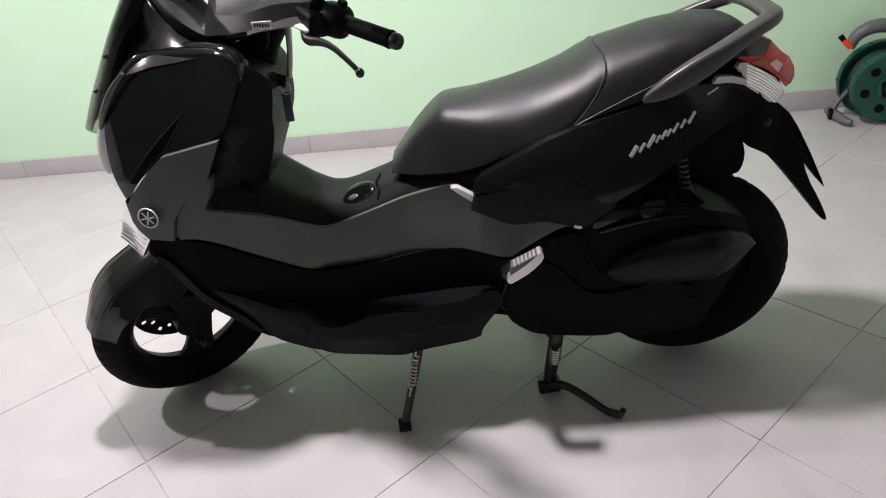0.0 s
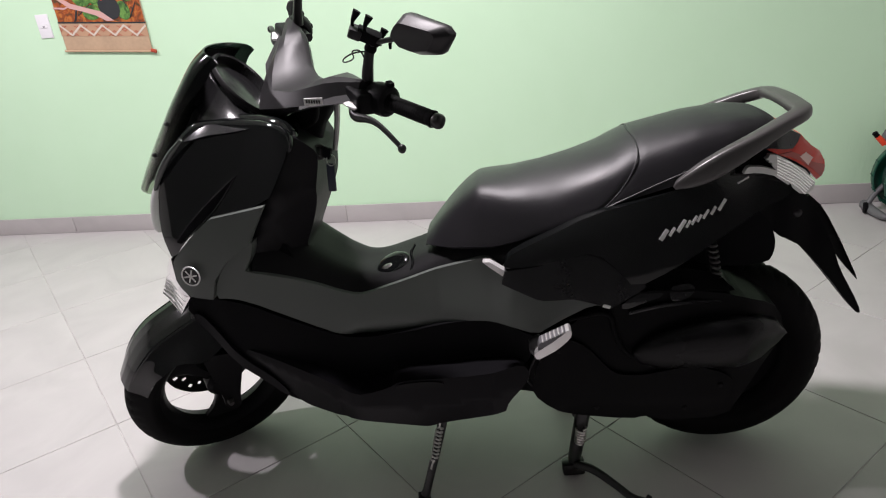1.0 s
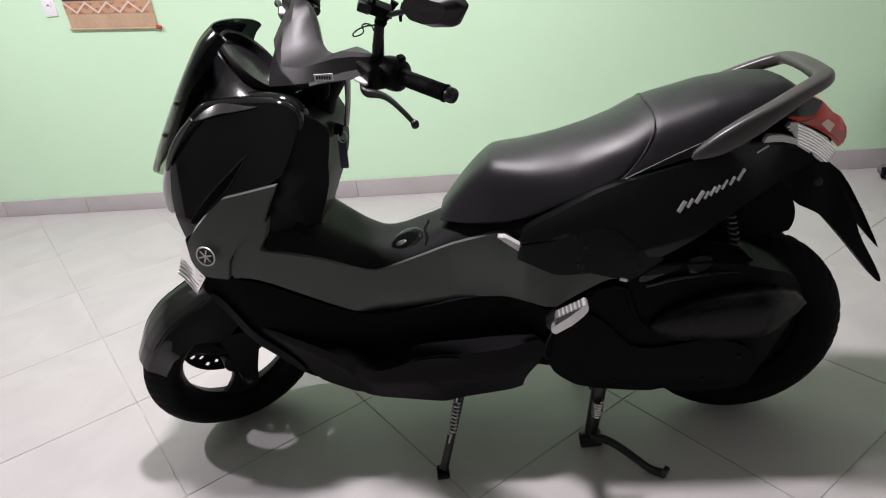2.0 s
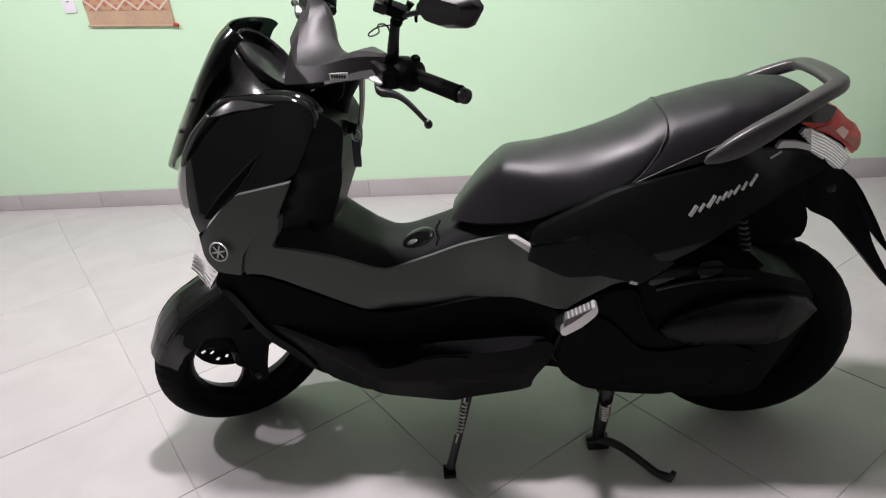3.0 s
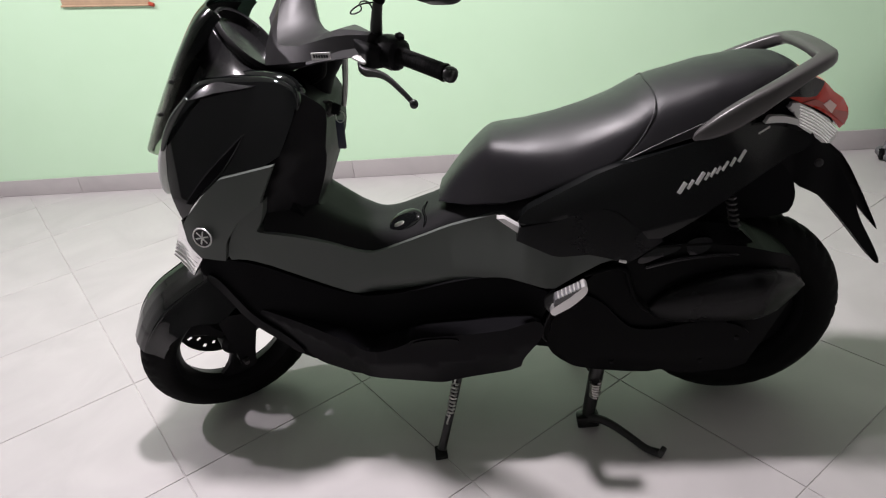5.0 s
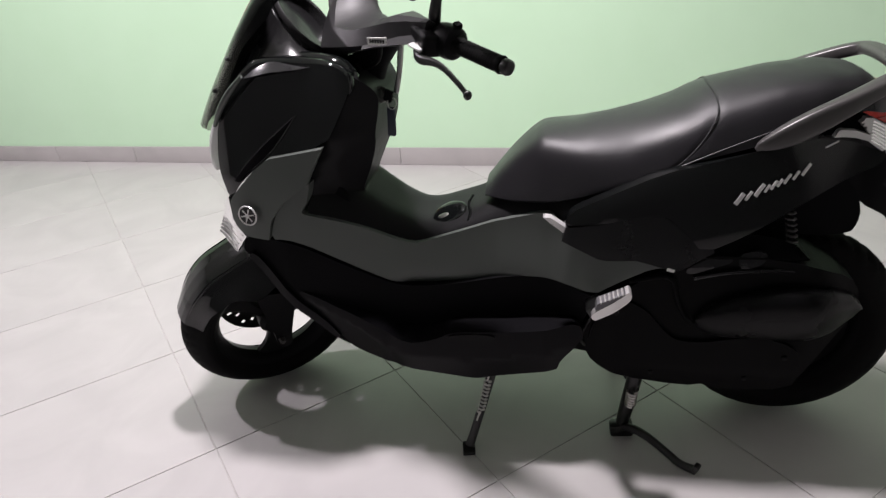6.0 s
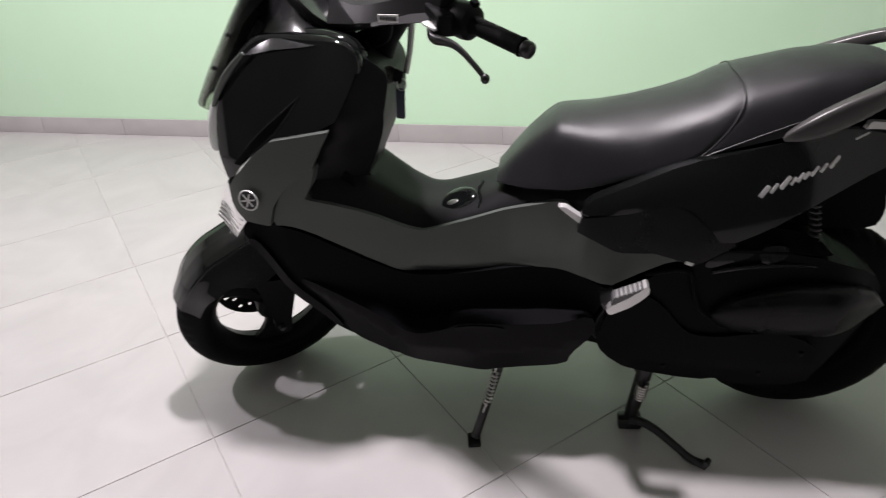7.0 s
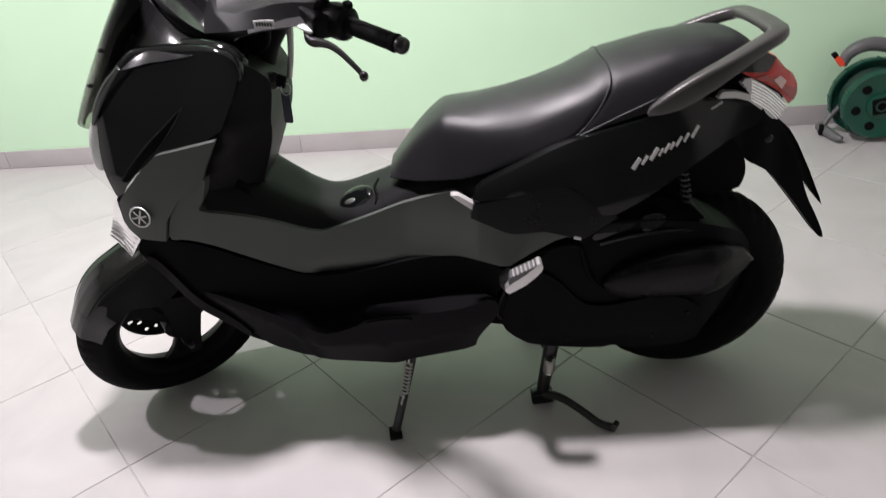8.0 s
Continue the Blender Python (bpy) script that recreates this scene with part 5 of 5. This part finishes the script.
# rear shocks
for y in (-0.135, 0.135):
    sh = part("rear_shock", tube([(1.272, y, 0.640), (1.286, y, 0.560), (1.302, y, 0.470), (1.312, y, 0.40)], [0.007, 0.007, 0.008, 0.012], 12, rounds=1), MATTE, scooter, "black rear shock absorber")
    part("coil_spring", helix((1.270, y, 0.645), (1.300, y, 0.500), 0.0095, 0.0027, 11), RAIL, sh, "dark steel coil spring")

# passenger foot peg, folded up
def peg_side(x, z):
    return 0.285 - 0.15 * abs(x - 0.92)


peg = part("foot_peg", panel([(0.875, 0.445), (0.883, 0.431), (0.900, 0.442), (0.930, 0.462), (0.953, 0.481), (0.959, 0.494), (0.953, 0.505), (0.944, 0.502), (0.930, 0.488), (0.898, 0.464)], peg_side, 0.030, 0.007, 0.0, rounds=1, step=0.012), ALLOY, scooter, "bare alloy folding foot peg")
part("peg_pad", panel([(0.885, 0.460), (0.889, 0.476), (0.906, 0.484), (0.936, 0.498), (0.946, 0.502), (0.930, 0.487), (0.900, 0.466)], lambda x, z: 0.283, 0.030, 0.003, 0.0, rounds=0, step=0.012), GREY_PLASTIC, peg, "grey toothed tread")
for k in range(6):
    part("peg_tooth", block((0.0035, 0.026, 0.005), Matrix.Translation((0.896 + 0.0085 * k, -0.272, 0.4805 + 0.0042 * k)) @ pose(0, 0, 0, 0, -25, 0), 0.001, 1), ALLOY, peg)
part("peg_bracket", block((0.030, 0.05, 0.022), Matrix.Translation((0.883, -0.235, 0.443)) @ pose(0, 0, 0, 0, -30, 0), 0.006, 2), IRON, peg)

# side stand, folded down but clear of its load
SS = [Vector((0.660, -0.165, 0.262)), Vector((0.650, -0.185, 0.215)), Vector((0.620, -0.215, 0.112)), Vector((0.596, -0.236, 0.034)), Vector((0.590, -0.242, 0.018))]
stand = part("side_stand", tube(SS, [0.013, 0.0125, 0.0105, 0.0105, 0.012], 14), IRON, scooter, "black steel side stand")
part("stand_foot", block((0.032, 0.040, 0.010), Matrix.Translation((0.588, -0.246, 0.010)) @ pose(0, 0, 0, 8, 0, 10), 0.004, 2), IRON, stand)
part("stand_spring", helix((0.640, -0.208, 0.200), (0.620, -0.229, 0.118), 0.0085, 0.0024, 9), STEEL, stand, "bright steel coil spring")
part("spring_hook", tube([(0.648, -0.200, 0.240), (0.643, -0.206, 0.215), (0.640, -0.208, 0.200)], 0.0024, 8), STEEL, stand)
part("spring_hook", tube([(0.620, -0.229, 0.118), (0.614, -0.236, 0.105), (0.611, -0.232, 0.092)], 0.0024, 8), STEEL, stand)

# centre stand, carrying the scooter
centre = part("centre_stand", tube([(1.002, -0.130, 0.245), (0.992, -0.134, 0.170), (0.972, -0.142, 0.060), (0.966, -0.144, 0.020)], [0.020, 0.019, 0.017, 0.015], 14, rounds=1), IRON, scooter, "black steel centre stand")
part("stand_leg", tube([(0.988, 0.125, 0.245), (0.980, 0.130, 0.170), (0.966, 0.140, 0.060), (0.962, 0.143, 0.020)], [0.017, 0.016, 0.015, 0.015], 14, rounds=1), IRON, centre)
part("stand_cross_bar", tube([(0.980, -0.130, 0.170), (0.980, 0.130, 0.170)], 0.014, 12, rounds=0), IRON, centre)
for s in (-1, 1):
    part("stand_foot", block((0.058, 0.036, 0.034), Matrix.Translation((0.966, s * 0.146, 0.0175)) @ pose(0, 0, 0, 0, -6, 0), 0.008, 2), IRON, centre)
part("kick_lever", tube([(0.970, -0.155, 0.030), (1.010, -0.175, 0.036), (1.070, -0.225, 0.018), (1.095, -0.252, 0.011), (1.125, -0.268, 0.012)], [0.012, 0.011, 0.0095, 0.0095, 0.011], 12), IRON, centre)
part("kick_pad", block((0.014, 0.020, 0.026), Matrix.Translation((1.128, -0.270, 0.018)) @ pose(0, 0, 0, 0, 20, -30), 0.004, 2), IRON, centre)
part("stand_spring", helix((0.986, -0.158, 0.150), (0.983, -0.160, 0.106), 0.0125, 0.0026, 6), STEEL, centre, "steel coil spring")

# ---- things along the wall ----
def wall_m(u, v, z):
    return Matrix.Translation(room_point(u, v, z)) @ pose(0, 0, 0, 0, 0, WALL_TURN)


def cloth(name, colour, spread=0.15, scale=260.0):
    return surface(name, colour, 0.9, grain=0.5, grain_scale=scale, bump=0.4, bump_scale=700, spread=spread)


TAN = cloth("tan_fabric", (0.44, 0.315, 0.205), 0.25, 60.0)


def mottled(name, scale, *stops):
    """Brush-worked paint: colours run into one another."""
    m, nt, b = nodes_of(name)
    pos, noise, ramp_ = [nt.nodes.new("ShaderNode" + k) for k in ("TexCoord", "TexNoise", "ValToRGB")]
    noise.inputs["Scale"].default_value, noise.inputs["Detail"].default_value, noise.inputs["Distortion"].default_value = scale, 6.0, 1.5
    nt.links.new(pos.outputs["Object"], noise.inputs["Vector"])
    el = ramp_.color_ramp.elements
    while len(el) < len(stops):
        el.new(0.5)
    for e, (at, col) in zip(el, stops):
        e.position, e.color = at, (*col, 1)
    nt.links.new(noise.outputs["Fac"], ramp_.inputs["Fac"])
    nt.links.new(ramp_.outputs["Color"], b.inputs["Base Color"])
    b.inputs["Roughness"].default_value = 0.7
    return m


RUST = mottled("rust_paint", 24.0, (0.30, (0.04, 0.05, 0.015)), (0.40, (0.14, 0.045, 0.012)), (0.50, (0.34, 0.07, 0.012)), (0.60, (0.50, 0.17, 0.03)), (0.70, (0.20, 0.03, 0.01)))
LEAF = mottled("leaf_green_paint", 26.0, (0.30, (0.02, 0.05, 0.012)), (0.45, (0.06, 0.17, 0.03)), (0.58, (0.16, 0.34, 0.07)), (0.70, (0.05, 0.10, 0.02)))
DARKP = cloth("dark_paint", (0.025, 0.028, 0.03), 0.3)
PINK = cloth("pale_pink_paint", (0.60, 0.36, 0.33), 0.15)
CREAM = cloth("cream_thread", (0.62, 0.55, 0.46), 0.1)
BRICKRED = cloth("brick_red_thread", (0.42, 0.13, 0.08), 0.15)


def askew(bm):
    """The cloth hangs a little lower on its right side."""
    for v in bm.verts:
        v.co.z += 0.014 - 0.078 * ((v.co - WALL_AT).dot(ALONG) + 1.32)
    return bm


hang = part("wall_hanging", askew(block((0.470, 0.004, 0.80), wall_m(-1.085, -0.005, 1.375), 0.002, 1)), TAN)
tagged(hang, "tan cloth wall hanging with painted leaves and a zigzag border", "wall hanging")


def on_cloth(pts, lift, depth=0.0012):
    """A flat painted patch on the cloth; points are (across, up) in metres from its lower left corner."""
    bm = bmesh.new()
    base = wall_m(-1.320, -0.0072 - lift * 0.5, 0.975)
    lo = [bm.verts.new(base @ Vector((x, 0, z))) for x, z in pts]
    hi = [bm.verts.new(base @ Vector((x, -depth, z))) for x, z in pts]
    bm.faces.new(hi)
    bm.faces.new(lo[::-1])
    for i in range(len(pts)):
        j = (i + 1) % len(pts)
        bm.faces.new((lo[i], lo[j], hi[j], hi[i]))
    bmesh.ops.recalc_face_normals(bm, faces=bm.faces[:])
    return askew(bm)


def blob(cx, cz, rx, rz, n=14, turn=0.0):
    return [(min(0.465, max(0.005, cx + rx * math.cos(a) * math.cos(turn) - rz * math.sin(a) * math.sin(turn))), max(0.146, cz + rx * math.cos(a) * math.sin(turn) + rz * math.sin(a) * math.cos(turn)))
            for a in [2 * math.pi * i / n for i in range(n)]]


part("painted_ground", on_cloth([(0.004, 0.145), (0.466, 0.145), (0.466, 0.76), (0.004, 0.76)], 0.0), RUST, hang, "rust and orange painted ground")
part("painted_edge", on_cloth([(0.0, 0.139), (0.470, 0.139), (0.470, 0.146), (0.0, 0.146)], 0.0005), DARKP, hang)
rnd = random.Random(4)
for cx, cz, rx, rz, tn in ((0.20, 0.19, 0.05, 0.035, 0.2), (0.17, 0.27, 0.06, 0.05, 0.5), (0.24, 0.25, 0.06, 0.03, -0.4), (0.37, 0.20, 0.035, 0.045, 0.1), (0.40, 0.30, 0.05, 0.06, 0.6), (0.12, 0.42, 0.07, 0.05, 0.3), (0.33, 0.45, 0.08, 0.06, -0.3),
                           (0.22, 0.58, 0.08, 0.06, 0.4), (0.38, 0.62, 0.06, 0.07, 0.1), (0.09, 0.62, 0.06, 0.07, 0.0)):
    part("painted_leaf", on_cloth(blob(cx, cz, rx, rz, 14, tn), 0.0035 + 0.0004 * rnd.random()), LEAF, hang)
part("painted_shape", on_cloth(blob(0.300, 0.215, 0.055, 0.060, 16, 0.5), 0.0045), DARKP, hang, "dark oval painted shape")
part("painted_shape", on_cloth(blob(0.275, 0.280, 0.018, 0.035, 12, -0.2), 0.0052), ORANGE_PLASTIC, hang, "red painted patch")
for cx, cz, rx, rz, tn in ((0.11, 0.172, 0.05, 0.005, 1.2), (0.335, 0.24, 0.06, 0.003, 1.2), (0.420, 0.20, 0.05, 0.003, 1.0), (0.16, 0.20, 0.05, 0.003, 0.6), (0.25, 0.17, 0.03, 0.004, 1.9), (0.38, 0.26, 0.06, 0.003, 1.9)):
    part("painted_stroke", on_cloth(blob(cx, cz, rx, rz, 10, tn), 0.0048), DARKP, hang)
part("painted_branch", on_cloth([(0.05, 0.262), (0.10, 0.232), (0.17, 0.214), (0.25, 0.195), (0.31, 0.152), (0.27, 0.150), (0.22, 0.176), (0.15, 0.196), (0.09, 0.208), (0.03, 0.252)], 0.0058), PINK, hang, "pale pink painted branch")
part("painted_branch", on_cloth([(0.0, 0.215), (0.06, 0.213), (0.09, 0.224), (0.085, 0.216), (0.06, 0.204), (0.0, 0.207)], 0.0058), PINK, hang)
part("border_band", on_cloth([(0.0, 0.078), (0.470, 0.078), (0.470, 0.134), (0.0, 0.134)], 0.0), cloth("border_cloth", (0.47, 0.29, 0.18)), hang)
for k in range(8):
    x = 0.004 + 0.058 * k
    up = k % 2 == 0
    a, b = ((x, 0.130), (x + 0.058, 0.082)) if up else ((x, 0.082), (x + 0.058, 0.130))
    part("zigzag", on_cloth([(a[0], a[1] - 0.006), (b[0], b[1] - 0.006), (b[0], b[1] + 0.006), (a[0], a[1] + 0.006)], 0.0035), CREAM, hang)
    if up:
        for w, t in ((0.040, 0.128), (0.024, 0.128)):
            cx = x + 0.0
            pts = [(max(0.001, cx - w), t), (cx, t - w * 0.75), (min(0.469, cx + w), t), (min(0.469, cx + w - 0.008), t), (cx, t - w * 0.75 + 0.006), (max(0.001, cx - w + 0.008), t)]
            part("zigzag", on_cloth(pts, 0.0032), BRICKRED, hang)
    else:
        for w in (0.036, 0.020):
            cx, t = x + 0.0, 0.080
            pts = [(max(0.001, cx - w), t), (max(0.001, cx - w + 0.008), t), (cx, t + w * 0.75 - 0.006), (min(0.469, cx + w - 0.008), t), (min(0.469, cx + w), t), (cx, t + w * 0.75)]
            part("zigzag", on_cloth(pts, 0.0032), BRICKRED, hang)
rod = part("bottom_rod", askew(tube([wall_m(-1.325, -0.010, 0.979) @ Vector((0, 0, 0)), wall_m(-0.840, -0.010, 0.979) @ Vector((0, 0, 0))], 0.005, 12, rounds=0)), TAN, hang, "cloth-wrapped bottom rod")
part("rod_tip", askew(tube([wall_m(-0.852, -0.012, 0.985) @ Vector((0, 0, 0)), wall_m(-0.830, -0.012, 0.980) @ Vector((0, 0, 0))], 0.0095, 12, rounds=0)), cloth("red_tassel", (0.40, 0.06, 0.03)), rod, "red wrapped rod end")

switch = part("wall_switch", block((0.070, 0.006, 0.114), wall_m(-1.404, -0.003, 1.120), 0.002, 2), WHITE_PLASTIC)
tagged(switch, "white plastic wall socket plate on the green wall", "switch plate")
part("socket_insert", block((0.036, 0.003, 0.022), wall_m(-1.404, -0.007, 1.122), 0.001, 1), WHITE_PLASTIC, switch)
part("socket_slot", block((0.012, 0.002, 0.005), wall_m(-1.404, -0.0085, 1.118), 0, 1), GREY_PLASTIC, switch)

# ---- hose reel by the wall ----
reel = new("hose_reel")
reel.location = (2.61, 1.425, 0)
tagged(reel, "green plastic garden hose reel with grey feet and an orange nozzle", "hose reel")
R_AT = Vector((2.608, 1.425, 0.172))
R_AX = Vector((-0.19, -0.98, 0.0)).normalized()
R_SIDE = Vector((-R_AX.y, R_AX.x, 0))
Z_UP = Vector((0, 0, 1))


def reel_point(along, side, up):
    return R_AT + R_AX * along + R_SIDE * side + Z_UP * up


def flange_bm(off, r, way):
    """A drum flange: deep turned-in rim, dished face and a raised hub ring."""
    k = way
    bm = lathe([(off + k * 0.002, 0.040), (off + k * 0.002, 0.090), (off + k * 0.006, 0.110), (off + k * 0.008, r - 0.014), (off + k * 0.012, r - 0.004), (off + k * 0.006, r), (off - k * 0.030, r + 0.002), (off - k * 0.032, r - 0.004), (off - k * 0.004, r - 0.008), (off - k * 0.004, 0.040)],
               R_AT, R_AX, 64)
    lathe([(off - k * 0.003, 0.030), (off - k * 0.003, 0.056), (off + k * 0.012, 0.054), (off + k * 0.014, 0.046), (off + k * 0.014, 0.030)], R_AT, R_AX, 40, bm=bm)
    return bm


for off, r, way in ((0.070, 0.146, 1), (-0.075, 0.168, -1)):
    fl = part("flange", flange_bm(off, r, way), GREEN_PLASTIC, reel, "green drum flange with a deep rim")
    for k in range(16):
        a = 2 * math.pi * k / 16
        d = R_SIDE * math.cos(a) + Z_UP * math.sin(a)
        part("rim_rib", tube([R_AT + R_AX * (off + way * 0.004) + d * (r + 0.001), R_AT + R_AX * (off - way * 0.028) + d * (r + 0.003)], 0.0035, 6, rounds=0), GREEN_PLASTIC, fl)
    if off > 0:
        for k in range(6):
            a = 2 * math.pi * k / 6 + 0.25
            at = R_AT + R_AX * (off + 0.004) + (R_SIDE * math.cos(a) + Z_UP * math.sin(a)) * 0.096
            # no hole is cut: a black disc gives the shade of one
            part("opening", lathe([(-0.004, 0.001), (-0.004, 0.019), (0.0045, 0.0185), (0.0045, 0.001)], at, R_AX, 18), MATTE, fl, "black disc standing for the shade inside a round opening")
part("drum", lathe([(-0.070, 0.040), (-0.070, 0.075), (0.070, 0.075), (0.070, 0.040)], R_AT, R_AX, 40), GREEN_PLASTIC, reel)
part("hub_cap", block((0.070, 0.070, 0.020), Matrix.Translation(R_AT + R_AX * 0.080) @ R_AX.to_track_quat("Z", "Y").to_matrix().to_4x4() @ pose(0, 0, 0, 0, 0, 12), 0.006, 2), MATTE, reel, "black square hub")
part("hub_ring", lathe([(0.086, 0.016), (0.094, 0.018), (0.094, 0.024), (0.086, 0.026)], R_AT, R_AX, 28), HOSE, reel)
wound = []
for layer, rad in ((0, 0.088), (1, 0.106), (2, 0.124)):
    for i in range(6 * 28):
        a = 2 * math.pi * i / 28
        h = -0.052 + 0.104 * (i / (6 * 28) if layer % 2 == 0 else 1 - i / (6 * 28))
        wound.append(R_AT + R_AX * h + (R_SIDE * math.cos(a) + Z_UP * math.sin(a)) * rad)
part("hose", tube(wound, 0.0095, 8, rounds=0), HOSE, reel, "wound dark green garden hose")
for a in (-1, 1):
    foot = part("foot", tube([reel_point(0.085, a * 0.125, -0.148), reel_point(0.070, a * 0.140, -0.150), reel_point(0.0, a * 0.165, -0.146), reel_point(-0.060, a * 0.180, -0.140), reel_point(-0.075, a * 0.185, -0.142)], [0.010, 0.017, 0.020, 0.024, 0.014], 14, rounds=1), GREY_PLASTIC, reel, "grey plastic foot")
    part("foot_strut", tube([reel_point(-0.03, a * 0.175, -0.125), reel_point(-0.05, a * 0.150, -0.085), reel_point(-0.085, a * 0.06, 0.0)], [0.013, 0.012, 0.012], 10), GREY_PLASTIC, foot)
    part("foot_cap", lathe([(0.0, 0.004), (0.0, 0.026), (0.012, 0.024), (0.014, 0.004)], reel_point(-0.02, a * 0.180, -0.142), R_SIDE * a, 20), MATTE, foot)
part("handle", tube([reel_point(-0.10, -0.13, 0.13), reel_point(-0.10, -0.115, 0.185), reel_point(-0.10, -0.05, 0.222), reel_point(-0.10, 0.03, 0.215), reel_point(-0.10, 0.09, 0.180), reel_point(-0.10, 0.12, 0.13)], [0.020, 0.027, 0.030, 0.030, 0.026, 0.020], 14), GREY_PLASTIC, reel, "grey carrying handle")
noz = part("nozzle", tube([reel_point(-0.03, -0.150, 0.150), reel_point(-0.03, -0.168, 0.172), reel_point(-0.03, -0.182, 0.186)], [0.012, 0.0125, 0.011], 14, rounds=1), ORANGE_PLASTIC, reel, "orange hose nozzle")
part("nozzle_tip", tube([reel_point(-0.03, -0.180, 0.184), reel_point(-0.03, -0.196, 0.202)], [0.0105, 0.0115], 12, rounds=0), MATTE, noz)

# ---- baseboard and floor tiles ----
def baseboard_tiles():
    width = 0.54
    me = None
    u = U0
    first = 0.018 - width * 7
    i = 0
    while first + width * i < U1 - 0.02:
        a, b = max(U0 + 0.001, first + width * i + 0.001), min(U1 - 0.001, first + width * (i + 1) - 0.001)
        i += 1
        if b - a < 0.03:
            continue
        ob = part("baseboard_tile", room_block(a, b, -0.014, -0.006, 0.001, 0.0955, 0.0015), BASE_TILE, baseboard)


def floor_tiles():
    gx, gy, gap = 0.54, 0.527, 0.0024
    turn = 41.75
    at = Vector((-0.083, -0.301, 0))
    mesh = None
    for i in range(-14, 15):
        for j in range(-14, 15):
            m = Matrix.Translation(at) @ pose(0, 0, 0, 0, 0, turn) @ Matrix.Translation(((i + 0.5) * gx, (j + 0.5) * gy, -0.005))
            rel = [m @ Vector((sx * gx / 2, sy * gy / 2, 0)) - WALL_AT for sx in (-1, 1) for sy in (-1, 1)]
            us, ws = [r.dot(ALONG) for r in rel], [r.dot(OUT) for r in rel]
            if max(us) < U0 or min(us) > U1 or max(ws) < V0 or min(ws) > 0:
                continue
            inside = min(us) > U0 and max(us) < U1 and min(ws) > V0 and max(ws) < 0
            if inside and mesh is not None:
                ob = new("floor_tile", mesh)
            else:
                bm = block((gx - gap, gy - gap, 0.01), None, 0.0012, 1)
                if not inside:
                    bm.transform(m)
                    for co, no in ((room_point(U0, 0), -ALONG), (room_point(U1, 0), ALONG), (room_point(0, V0), -OUT), (room_point(0, 0), OUT)):
                        cut = bmesh.ops.bisect_plane(bm, geom=bm.verts[:] + bm.edges[:] + bm.faces[:], plane_co=co, plane_no=no, clear_outer=True)
                        rim = [e for e in bm.edges if e.is_boundary]
                        if rim:
                            bmesh.ops.holes_fill(bm, edges=rim)
                    if len(bm.faces) < 4:
                        bm.free()
                        continue
                    bm.transform(m.inverted())
                    ob = part("floor_tile", bm, TILE)
                else:
                    ob = part("floor_tile", bm, TILE)
                    mesh = ob.data
            ob.parent = floor
            ob.matrix_basis = m


baseboard_tiles()
floor_tiles()
